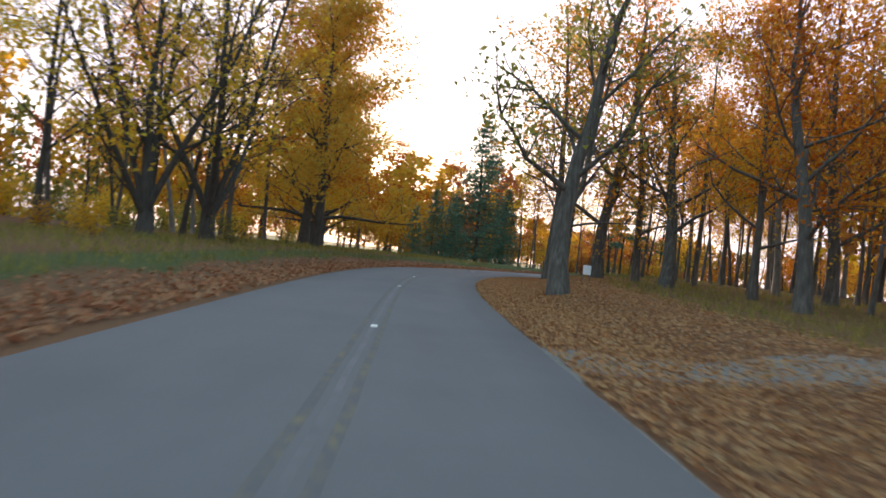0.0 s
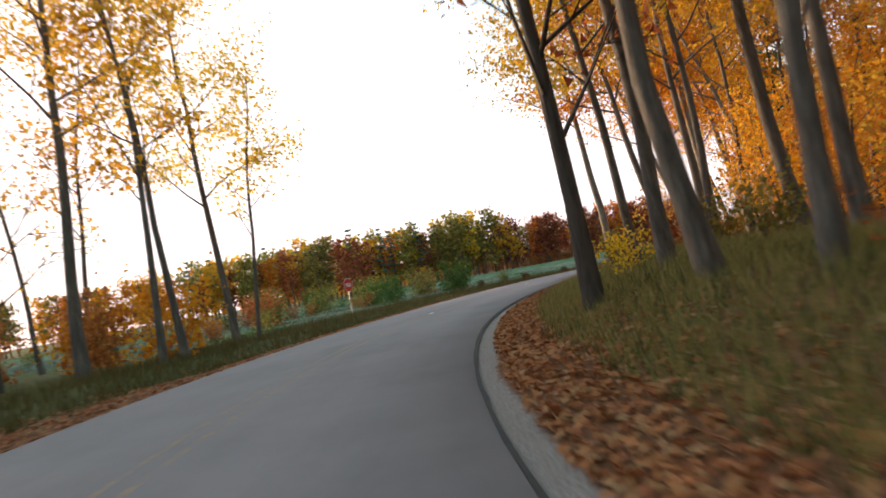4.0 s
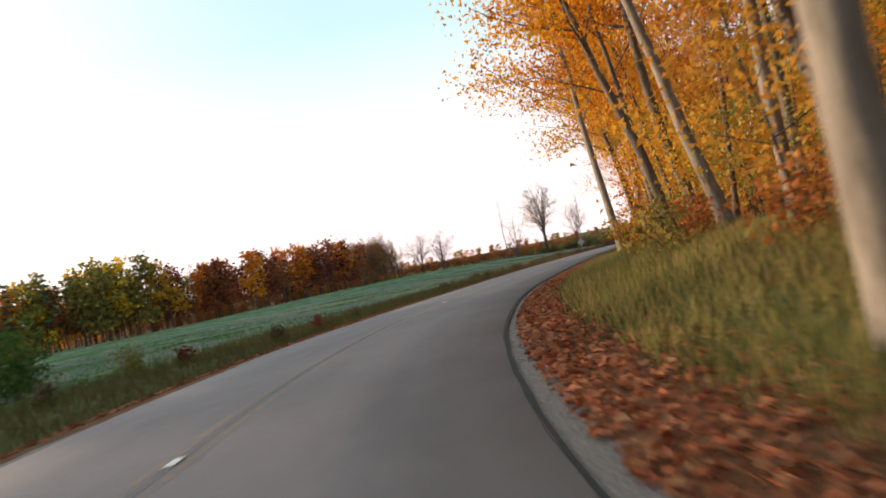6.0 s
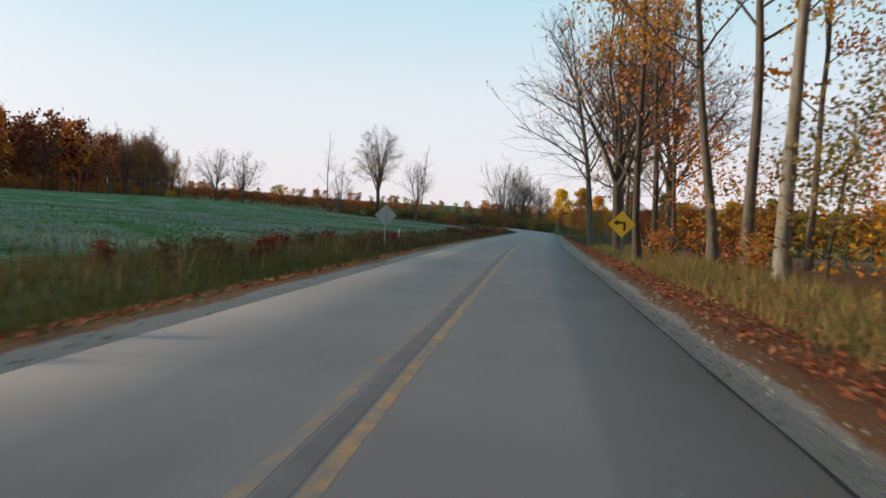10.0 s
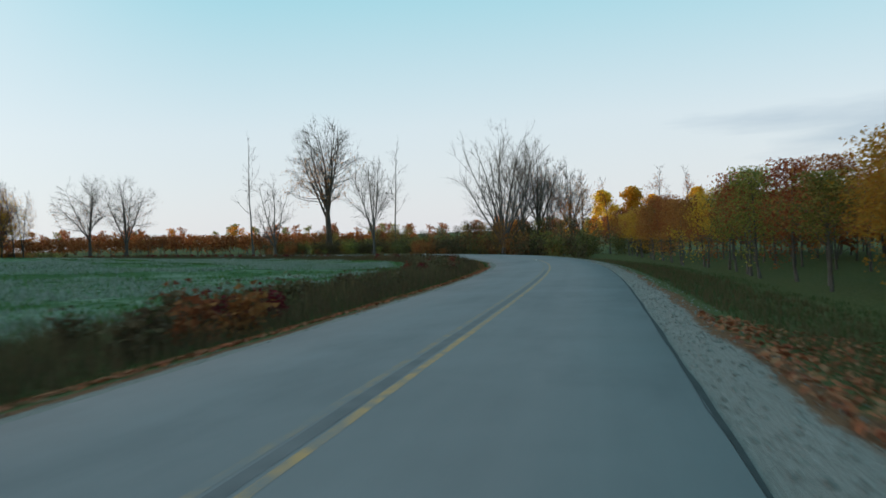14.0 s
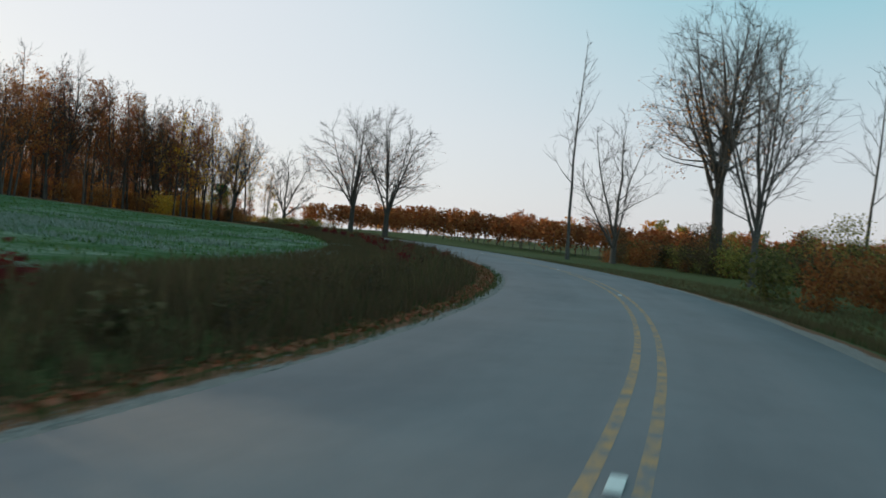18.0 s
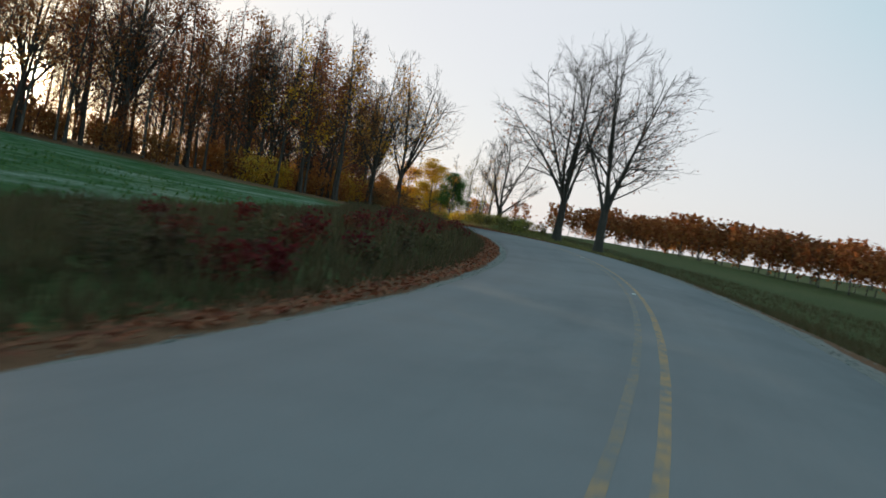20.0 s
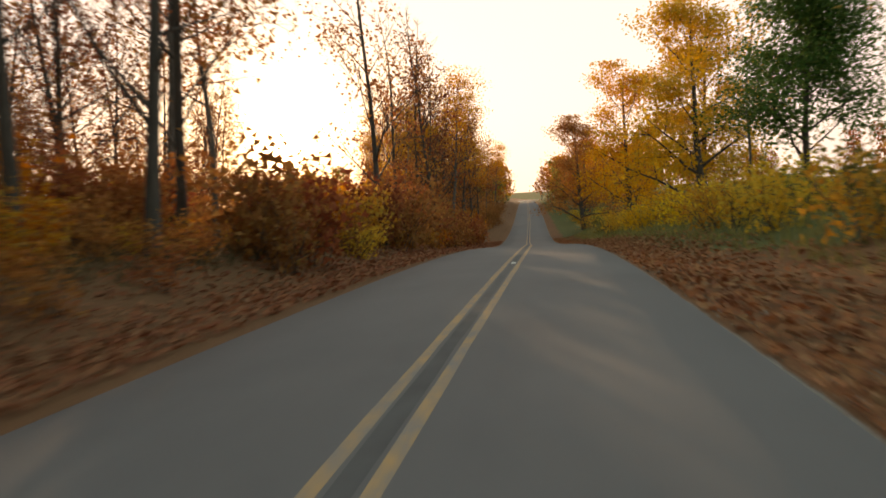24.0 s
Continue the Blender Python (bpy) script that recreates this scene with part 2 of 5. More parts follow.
def leaf_material(name, a, b_col, c, glow=0.52):
    """Leaves: colour varies from leaf to leaf and from tree to tree; light shines through."""
    m, nt, b = shader(name)
    geo = nt.nodes.new("ShaderNodeNewGeometry")
    info = nt.nodes.new("ShaderNodeObjectInfo")
    col = ramp(nt, geo.outputs["Random Per Island"], [(0.0, a), (0.5, b_col), (1.0, c)])
    hsv = nt.nodes.new("ShaderNodeHueSaturation")
    r = nt.nodes.new("ShaderNodeMapRange")
    r.inputs["To Min"].default_value, r.inputs["To Max"].default_value = 0.482, 0.515
    nt.links.new(info.outputs["Random"], r.inputs["Value"])
    nt.links.new(r.outputs["Result"], hsv.inputs["Hue"])
    v = nt.nodes.new("ShaderNodeMapRange")
    v.inputs["To Min"].default_value, v.inputs["To Max"].default_value = 0.75, 1.15
    nt.links.new(info.outputs["Random"], v.inputs["Value"])
    nt.links.new(v.outputs["Result"], hsv.inputs["Value"])
    nt.links.new(col, hsv.inputs["Color"])
    nt.links.new(hsv.outputs["Color"], b.inputs["Base Color"])
    b.inputs["Roughness"].default_value = 0.75
    b.inputs["Specular IOR Level"].default_value = 0.1
    tr = nt.nodes.new("ShaderNodeBsdfTranslucent")
    nt.links.new(hsv.outputs["Color"], tr.inputs["Color"])
    mx = nd(nt, "ShaderNodeMixShader", Fac=glow)
    nt.links.new(b.outputs["BSDF"], mx.inputs[1])
    nt.links.new(tr.outputs["BSDF"], mx.inputs[2])
    nt.links.new(mx.outputs["Shader"], nt.nodes["Material Output"].inputs["Surface"])
    return m


ASPHALT = asphalt_material()
SEALER = simple("crack_sealer", [(0.3, (0.125, 0.112, 0.116)), (0.7, (0.19, 0.165, 0.168))], 2.5, 0.95)
DARK_SEALER = simple("dark_crack_sealer", [(0.3, (0.062, 0.06, 0.063)), (0.7, (0.115, 0.108, 0.112))], 2.5, 0.95)
YELLOW_PAINT = paint_material("worn_yellow_paint", (0.54, 0.315, 0.15), 0.42)
YELLOW_FADED = paint_material("faded_yellow_paint", (0.4, 0.27, 0.17), 0.47)
YELLOW_GONE = paint_material("nearly_gone_yellow_paint", (0.26, 0.2, 0.115), 0.5)
YELLOW_DARK = paint_material("nearly_gone_paint_on_dark_asphalt", (0.25, 0.19, 0.105), 0.49, (0.15, 0.136, 0.138))
WHITE_TAB = simple("white_marker_tab", [(0.3, (0.7, 0.69, 0.64)), (0.7, (0.82, 0.81, 0.77))], 30.0, 0.5)
GROUND = ground_material("ground_cover")
BARK = simple("grey_bark", [(0.3, (0.055, 0.044, 0.036)), (0.55, (0.125, 0.106, 0.088)), (0.75, (0.22, 0.195, 0.165))], 4.0, 0.9, 0.05, (2.2, 2.2, 0.35))
BARK_PALE = simple("pale_beech_bark", [(0.3, (0.1, 0.088, 0.074)), (0.55, (0.22, 0.2, 0.172)), (0.75, (0.36, 0.33, 0.29))], 3.0, 0.85, 0.02, (2.0, 2.0, 0.5))
BARK_DARK = simple("dark_bark", [(0.3, (0.035, 0.028, 0.023)), (0.6, (0.085, 0.068, 0.055))], 5.0, 0.9, 0.05, (2.2, 2.2, 0.35))
TWIG = simple("bare_twigs", [(0.3, (0.07, 0.058, 0.05)), (0.7, (0.14, 0.12, 0.105))], 6.0, 0.9)
L_ORANGE = leaf_material("orange_leaves", (0.52, 0.165, 0.014), (0.69, 0.275, 0.018), (0.72, 0.37, 0.025))
L_YELLOW = leaf_material("yellow_leaves", (0.67, 0.35, 0.02), (0.79, 0.48, 0.03), (0.56, 0.39, 0.05))
L_AMBER = leaf_material("amber_leaves", (0.55, 0.25, 0.03), (0.66, 0.36, 0.045), (0.5, 0.33, 0.06))
L_RUST = leaf_material("rust_leaves", (0.3, 0.098, 0.032), (0.44, 0.155, 0.048), (0.5, 0.22, 0.068), 0.34)
L_BROWN = leaf_material("brown_leaves", (0.2, 0.068, 0.026), (0.31, 0.115, 0.04), (0.35, 0.165, 0.055), 0.35)
L_RED = leaf_material("red_leaves", (0.13, 0.022, 0.02), (0.2, 0.035, 0.026), (0.1, 0.028, 0.025), 0.3)
L_GREEN = leaf_material("green_leaves", (0.045, 0.095, 0.022), (0.075, 0.14, 0.03), (0.13, 0.17, 0.04), 0.35)
L_OLIVE = leaf_material("olive_leaves", (0.14, 0.15, 0.04), (0.28, 0.24, 0.06), (0.42, 0.33, 0.07), 0.35)
NEEDLE = leaf_material("conifer_needles", (0.085, 0.16, 0.11), (0.13, 0.22, 0.15), (0.17, 0.24, 0.14), 0.4)
STRAW = leaf_material("dry_grass", (0.24, 0.2, 0.065), (0.38, 0.3, 0.11), (0.15, 0.18, 0.05), 0.3)
WEED = leaf_material("brown_weeds", (0.095, 0.066, 0.036), (0.155, 0.103, 0.056), (0.062, 0.07, 0.026), 0.25)
WEED_GREEN = leaf_material("olive_weeds", (0.085, 0.092, 0.03), (0.15, 0.14, 0.048), (0.21, 0.175, 0.06), 0.3)
LITTER = leaf_material("fallen_leaves", (0.26, 0.09, 0.04), (0.5, 0.21, 0.075), (0.44, 0.27, 0.13), 0.15)
LITTER_BROWN = leaf_material("brown_fallen_leaves", (0.22, 0.072, 0.04), (0.38, 0.125, 0.055), (0.34, 0.17, 0.09), 0.12)
LITTER_PALE = leaf_material("dry_fallen_leaves", (0.4, 0.17, 0.07), (0.56, 0.28, 0.105), (0.5, 0.31, 0.15), 0.2)
FROST = leaf_material("frosted_leaves", (0.26, 0.31, 0.25), (0.44, 0.48, 0.42), (0.16, 0.22, 0.15), 0.2)
SHORT_GRASS = leaf_material("short_verge_grass", (0.036, 0.066, 0.019), (0.072, 0.09, 0.03), (0.12, 0.108, 0.044), 0.3)
SHADE_STRIP = simple("black_tar", [(0.3, (0.02, 0.02, 0.021)), (0.7, (0.045, 0.045, 0.046))], 4.0, 0.9)
GRIT = simple("pale_grit", [(0.3, (0.13, 0.125, 0.11)), (0.7, (0.36, 0.35, 0.32))], 14.0, 0.95)
GALV = simple("galvanised_steel", [(0.3, (0.3, 0.31, 0.32)), (0.7, (0.45, 0.46, 0.47))], 12.0, 0.45, 0, None, 0.8)
SIGN_WHITE = simple("white_sign_face", [(0.3, (0.7, 0.71, 0.7)), (0.7, (0.8, 0.8, 0.79))], 4.0, 0.45)
SIGN_RED = simple("red_sign_face", [(0.3, (0.5, 0.03, 0.02)), (0.7, (0.62, 0.05, 0.03))], 4.0, 0.45)
SIGN_YELLOW = simple("yellow_sign_face", [(0.3, (0.75, 0.46, 0.02)), (0.7, (0.85, 0.55, 0.03))], 4.0, 0.45)
SIGN_BLACK = simple("black_sign_ink", [(0.3, (0.015, 0.015, 0.015)), (0.7, (0.03, 0.03, 0.03))], 4.0, 0.5)
WOOD_POST = simple("weathered_post", [(0.3, (0.12, 0.1, 0.08)), (0.7, (0.26, 0.23, 0.19))], 8.0, 0.9, 0.01, (3, 3, 0.4))
STONE = simple("grey_stone", [(0.3, (0.2, 0.19, 0.18)), (0.7, (0.42, 0.4, 0.37))], 5.0, 0.9, 0.03)


# ---- mesh tools ----
def to_mesh(name, verts, quads=(), tris=(), smooth=False):
    me = bpy.data.meshes.new(name)
    verts, quads, tris = np.asarray(verts, np.float32).reshape(-1, 3), np.asarray(quads, np.int32).reshape(-1, 4), np.asarray(tris, np.int32).reshape(-1, 3)
    me.vertices.add(len(verts))
    me.vertices.foreach_set("co", verts.ravel())
    me.loops.add(quads.size + tris.size)
    me.loops.foreach_set("vertex_index", np.concatenate([quads.ravel(), tris.ravel()]))
    me.polygons.add(len(quads) + len(tris))
    me.polygons.foreach_set("loop_start", np.concatenate([np.arange(len(quads)) * 4, quads.size + np.arange(len(tris)) * 3]).astype(np.int32))
    if smooth:
        me.polygons.foreach_set("use_smooth", np.ones(len(quads) + len(tris), bool))
    me.update(calc_edges=True)
    return me


class Geo:
    """Collects vertices, quads and triangles."""

    def __init__(self):
        self.v, self.q, self.t, self.n = [], [], [], 0

    def add(self, verts, quads=None, tris=None):
        if quads is not None and len(quads):
            self.q.append(np.asarray(quads) + self.n)
        if tris is not None and len(tris):
            self.t.append(np.asarray(tris) + self.n)
        self.v.append(np.asarray(verts, float))
        self.n += len(verts)

    def tube(self, pts, radii, sides):
        pts = np.asarray(pts, float)
        k = len(pts)
        d = np.gradient(pts, axis=0)
        d /= np.linalg.norm(d, axis=1)[:, None] + 1e-9
        ref = np.where(np.abs(d[:, 2:3]) > 0.9, np.array([[1.0, 0, 0]]), np.array([[0, 0, 1.0]]))
        a = np.cross(d, ref)
        a /= np.linalg.norm(a, axis=1)[:, None] + 1e-9
        b = np.cross(d, a)
        w = np.arange(sides) * 2 * np.pi / sides
        ring = a[:, None] * np.cos(w)[None, :, None] + b[:, None] * np.sin(w)[None, :, None]
        v = (pts[:, None] + ring * np.asarray(radii)[:, None, None]).reshape(-1, 3)
        i, j = np.meshgrid(np.arange(k - 1), np.arange(sides), indexing="ij")
        i, j = i.ravel(), j.ravel()
        j2 = (j + 1) % sides
        self.add(v, np.stack([i * sides + j, i * sides + j2, (i + 1) * sides + j2, (i + 1) * sides + j], 1))

    def mesh(self, name, smooth=False):
        return to_mesh(name, np.concatenate(self.v), np.concatenate(self.q) if self.q else (), np.concatenate(self.t) if self.t else (), smooth)


def leaf_geo(rng, centres, size, flat=0.0, whole=False):
    """Leaves at the given places: three-cornered, or whole folded rhombs. flat: 0 any way up, 1 lying."""
    n = len(centres)
    nor = rng.normal(size=(n, 3))
    nor[:, 2] = nor[:, 2] * (1 - flat) + flat * 3.0
    nor /= np.linalg.norm(nor, axis=1)[:, None]
    a = np.cross(nor, rng.normal(size=(n, 3)))
    a /= np.linalg.norm(a, axis=1)[:, None]
    b = np.cross(nor, a)
    s = size * rng.uniform(0.6, 1.35, (n, 1))
    if not whole:
        v = np.stack([centres - a * s * 1.05, centres + a * s * 0.75 + b * s * 0.72, centres + a * s * 0.6 - b * s * 0.72], 1).reshape(-1, 3)
        return v, np.arange(n * 3).reshape(-1, 3)
    v = np.stack([centres - a * s, centres + b * s * 0.62 + nor * s * 0.25, centres + a * s, centres - b * s * 0.62 + nor * s * 0.2], 1).reshape(-1, 3)
    i = np.arange(n)[:, None] * 4
    return v, np.concatenate([i + [[0, 1, 2]], i + [[0, 2, 3]]])


def part(name, me, material, parent, label=""):
    ob = new(name, me)
    if material is not None:
        if not me.materials:
            me.materials.append(material)
    ob.parent = parent
    if label:
        ob["label"] = label
    return ob


def bm_mesh(name, bm):
    me = bpy.data.meshes.new(name)
    bm.to_mesh(me)
    bm.free()
    return me


def box_mesh(name, sx, sy, sz, at=(0, 0, 0), bev=0.004):
    bm = bmesh.new()
    bmesh.ops.create_cube(bm, size=1.0, matrix=Matrix.Translation(at) @ Matrix.Diagonal((sx, sy, sz, 1)))
    if bev:
        bmesh.ops.bevel(bm, geom=bm.edges[:], offset=bev, segments=1, affect="EDGES")
    return bm_mesh(name, bm)


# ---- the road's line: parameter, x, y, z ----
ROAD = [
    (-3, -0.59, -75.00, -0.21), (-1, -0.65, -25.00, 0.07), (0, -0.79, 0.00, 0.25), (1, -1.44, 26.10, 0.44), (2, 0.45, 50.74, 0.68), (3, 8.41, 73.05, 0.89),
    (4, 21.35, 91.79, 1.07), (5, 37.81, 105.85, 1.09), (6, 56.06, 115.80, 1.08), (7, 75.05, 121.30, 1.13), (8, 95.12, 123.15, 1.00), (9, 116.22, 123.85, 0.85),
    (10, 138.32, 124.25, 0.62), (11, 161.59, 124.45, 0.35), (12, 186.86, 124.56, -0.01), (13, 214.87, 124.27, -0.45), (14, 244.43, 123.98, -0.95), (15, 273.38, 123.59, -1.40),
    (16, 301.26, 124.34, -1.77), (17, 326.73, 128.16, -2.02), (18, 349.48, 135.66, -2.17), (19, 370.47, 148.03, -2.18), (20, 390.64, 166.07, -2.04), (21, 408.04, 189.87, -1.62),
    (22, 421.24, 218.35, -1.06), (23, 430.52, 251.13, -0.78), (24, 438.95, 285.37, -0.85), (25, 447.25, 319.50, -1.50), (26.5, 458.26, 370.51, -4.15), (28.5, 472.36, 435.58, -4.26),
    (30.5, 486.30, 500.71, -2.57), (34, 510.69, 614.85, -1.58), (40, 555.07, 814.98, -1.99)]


def spline(knots, values, at):
    """A natural cubic through the knots."""
    n = len(knots)
    h = np.diff(knots)
    mat, rhs = np.zeros((n, n)), np.zeros(n)
    mat[0, 0] = mat[-1, -1] = 1
    for i in range(1, n - 1):
        mat[i, i - 1:i + 2] = h[i - 1], 2 * (h[i - 1] + h[i]), h[i]
        rhs[i] = 6 * ((values[i + 1] - values[i]) / h[i] - (values[i] - values[i - 1]) / h[i - 1])
    m = np.linalg.solve(mat, rhs)
    i = np.clip(np.searchsorted(knots, at, side="right") - 1, 0, n - 2)
    a, b = knots[i + 1] - at, at - knots[i]
    return (m[i] * a ** 3 + m[i + 1] * b ** 3) / (6 * h[i]) + (values[i] / h[i] - m[i] * h[i] / 6) * a + (values[i + 1] / h[i] - m[i + 1] * h[i] / 6) * b


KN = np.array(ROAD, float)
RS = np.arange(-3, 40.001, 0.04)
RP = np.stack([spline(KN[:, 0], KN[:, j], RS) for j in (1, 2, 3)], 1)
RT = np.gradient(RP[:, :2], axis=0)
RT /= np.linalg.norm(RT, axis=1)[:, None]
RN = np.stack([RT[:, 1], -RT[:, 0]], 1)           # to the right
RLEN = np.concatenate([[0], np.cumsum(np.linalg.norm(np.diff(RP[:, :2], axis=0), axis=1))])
LANE_R, LANE_L = 3.0, 2.95


def half_right(s):
    """Asphalt right of the middle, metres, second by second of the ride."""
    return np.interp(s, np.arange(27), [2.59, 2.73, 2.93, 3.06, 3.19, 3.13, 3.21, 3.3, 3.02, 2.82, 2.84, 2.87, 2.79, 2.79, 2.85, 3.03, 3.02, 3.00, 3.07, 3.15, 3.07, 3.08, 3.04, 2.89, 2.71, 2.73, 2.78])


def half_left(s):
    return np.interp(s, np.arange(27), [2.97, 3.04, 3.18, 3.24, 3.31, 3.33, 3.20, 2.98, 2.95, 2.95, 2.80, 2.72, 2.80, 2.93, 3.04, 3.08, 3.17, 3.18, 3.35, 3.55, 3.60, 3.73, 3.72, 2.87, 2.62, 2.73, 2.75])


def nearest(xy):
    """For places (n, 2): road parameter, distance to the right, road height."""
    xy = np.asarray(xy, float).reshape(-1, 2)
    s, lat, z = np.empty(len(xy)), np.empty(len(xy)), np.empty(len(xy))
    for a in range(0, len(xy), 4000):
        c = xy[a:a + 4000]
        d2 = (c[:, None, 0] - RP[None, :, 0]) ** 2 + (c[:, None, 1] - RP[None, :, 1]) ** 2
        j = d2.argmin(1)
        off = ((c - RP[j, :2]) * RN[j]).sum(1)
        s[a:a + 4000], z[a:a + 4000] = RS[j], RP[j, 2]
        lat[a:a + 4000] = np.sign(off) * np.sqrt(d2[np.arange(len(c)), j])
    return s, lat, z


def wave(x, y, k, seed=0.0):
    return (np.sin(x * k + 1.3 * seed) * np.cos(y * k * 1.13 + seed) + 0.5 * np.sin(x * k * 2.3 + y * k * 1.7 + seed * 2)) / 1.5


def smooth(a, b, x):
    u = np.clip((x - a) / (b - a), 0, 1)
    return u * u * (3 - 2 * u)


def height(xy, known=None):
    xy = np.asarray(xy, float).reshape(-1, 2)
    s, lat, zr = known if known is not None else nearest(xy)
    x, y = xy[:, 0], xy[:, 1]
    near_r = np.interp(s, [-3, 0, 2, 3.2, 6, 8, 11, 12.3, 13, 15, 17, 18.5, 20, 21.7, 22.5, 23.5, 26, 40], [0.1, 0.2, 0.5, 0.8, 0.85, 0.45, 0.25, 0.1, -0.7, -0.9, -0.7, -0.9, -0.9, -0.9, -0.5, 0.9, 1.0, 1.0])
    near_l = np.interp(s, [-3, 0, 2, 3.5, 5, 8, 14, 18, 20.5, 22, 24, 40], [0.35, 0.35, 0.6, 0.5, 0.05, -0.25, -0.4, -0.1, 0.05, 0.25, 0.7, 0.8])
    a = np.abs(lat)
    rise = smooth(3.2, 8.5, a)
    h = zr + np.where(lat > 0, near_r, near_l) * rise
    ditch = np.where((lat < 0) & (s > 5), 0.25, 0.12) * np.exp(-((a - 5.2) / 1.3) ** 2)
    far = np.where(lat < 0, 0.9, np.where(x > 400, -3.2 + np.minimum(0.025 * (y - 180), 4.0), zr + near_r * 1.6))
    far = far + np.where(lat < 0, 1.0, 0.0) * 1.5 * np.exp(-((x - 406) / 34) ** 2 - ((y - 262) / 38) ** 2) * 2.2
    h = h - ditch + (far - h) * smooth(9, 75, a)
    h = h + wave(x, y, 0.05, 1.0) * 0.35 * smooth(8, 40, a) + wave(x, y, 0.4, 2.0) * 0.05 * smooth(3.5, 7, a)
    return h + 7 * smooth(450, 1600, np.hypot(x - 250, y - 150))


def spot(s, lat):
    """World place beside the road."""
    lat = np.asarray(lat)
    return np.stack([np.interp(s, RS, RP[:, k]) + np.interp(s, RS, RN[:, k]) * lat for k in (0, 1)], -1)


def zone_of(xy, known):
    """Weights of crop, leaf litter and gravel."""
    s, lat, _ = known
    a = np.abs(lat)
    x, y = xy[:, 0], xy[:, 1]
    jag = wave(x, y, 0.45, 3.0) * 0.4
    crop = smooth(9, 12, a - 3.5 * smooth(17.5, 19.5, s)) * (lat < 0) * smooth(5.5, 6.5, s) * (1 - smooth(21.8, 22.6, s)) * (1 - smooth(256, 268, y + wave(x, y, 0.08, 1.0) * 6)) * (1 - smooth(150, 175, a))
    wide_r = np.interp(s, [-3, 0, 2, 3, 5, 8, 11, 13, 15, 18, 20, 22.8, 23.5, 24, 24.3], [0.08, 0.08, 0.15, 0.3, 0.36, 0.42, 0.7, 1.15, 0.85, 0.7, 0.6, 0.9, 0.95, 0.5, 0.06])
    wide_l = np.interp(s, [-3, 0, 4, 6, 8, 10, 12, 14, 18, 22, 24], [0.1, 0.1, 0.15, 0.4, 0.75, 0.75, 0.6, 0.55, 0.6, 0.5, 0.06])
    edge = a - np.where(lat > 0, half_right(s), half_left(s))
    gravel = 1 - smooth(0.4, 1.3, edge / np.where(lat > 0, wide_r, wide_l) + jag * 0.6)
    lit_r = np.interp(s, [-3, 2, 3, 4, 6, 7.5, 9, 11, 13, 14, 16, 18, 20, 22, 23, 24, 26, 40], [7.5, 7.0, 4, 2.8, 1.7, 1.2, 1.6, 2.8, 2.6, 1.4, 0.7, 0.4, 1.8, 3.0, 2.4, 1.5, 1.5, 1.5])
    lit_l = np.interp(s, [-3, 2, 4, 6, 8, 12, 16, 17, 19, 22, 24, 40], [3.0, 3.0, 2.2, 1.2, 1.5, 0.8, 0.6, 0.8, 0.9, 2.4, 3.6, 3.6])
    litter = 1 - smooth(0.5, 1.5, edge / np.where(lat > 0, lit_r, lit_l) + jag * 0.5)
    drive = (1 - smooth(1.0, 2.4, np.abs(y - (11.5 + 0.12 * (x - 8)) + jag * 1.2))) * (lat > 2) * (1 - smooth(14, 24, lat)) * (s < 1.2)     # gravel drive into the park
    gravel = np.maximum(gravel, 0.72 * drive)
    away = a + wave(x, y, 0.06, 2.0) * 12
    wood = ((lat > 9.5) & (s < 3)) | ((lat > 6) & (s < 12.3)) & (s > 3) | ((lat < -7) & (s < 3.0)) | ((lat < -6) & (s > 22.3))
    deep = (y + wave(x, y, 0.08, 1.0) * 6 > 262) & (x > 150) & (x < 450) | ((lat < -9) & (y + wave(x, y, 0.15, 4.0) * 3 > 242) & (x < 421) & (x > 250))
    litter = np.maximum(litter, 0.62 * np.maximum(wood * (1 - smooth(48, 66, away)), deep * (1 - smooth(90, 120, away - 100 * (y < 340)))))
    return np.stack([crop, litter, gravel, np.ones_like(crop)], 1)


def put_zone(me, xy, known):
    col = me.color_attributes.new("zone", "FLOAT_COLOR", "POINT")
    col.data.foreach_set("color", zone_of(xy, known).astype(np.float32).ravel())


# ---- ground: one sheet out to the horizon, finer near the road ----
def axis(lo, hi, step):
    mid = np.arange(lo, hi + 0.1, step)
    out = step * 1.25 ** np.arange(1, 27)
    out = np.cumsum(out)
    return np.concatenate([lo - out[::-1], mid, hi + out])


gx, gy = axis(-70, 530, 4.0), axis(-80, 480, 4.0)
GX, GY = np.meshgrid(gx, gy, indexing="ij")
gxy = np.stack([GX.ravel(), GY.ravel()], 1)
gk = nearest(gxy)
gz = height(gxy, gk) - 0.75 * (1 - smooth(9.0, 14.5, np.abs(gk[1])))
gi = np.arange(len(gx) * len(gy)).reshape(len(gx), len(gy))
ground_me = to_mesh("ground", np.column_stack([gxy, gz]), np.stack([gi[:-1, :-1], gi[1:, :-1], gi[1:, 1:], gi[:-1, 1:]], -1).reshape(-1, 4), smooth=True)
put_zone(ground_me, gxy, gk)
ground_me.materials.append(GROUND)
tagged(new("ground", ground_me), "rolling ground of crop field, rough grass and leaf litter", "ground", kind="structure")


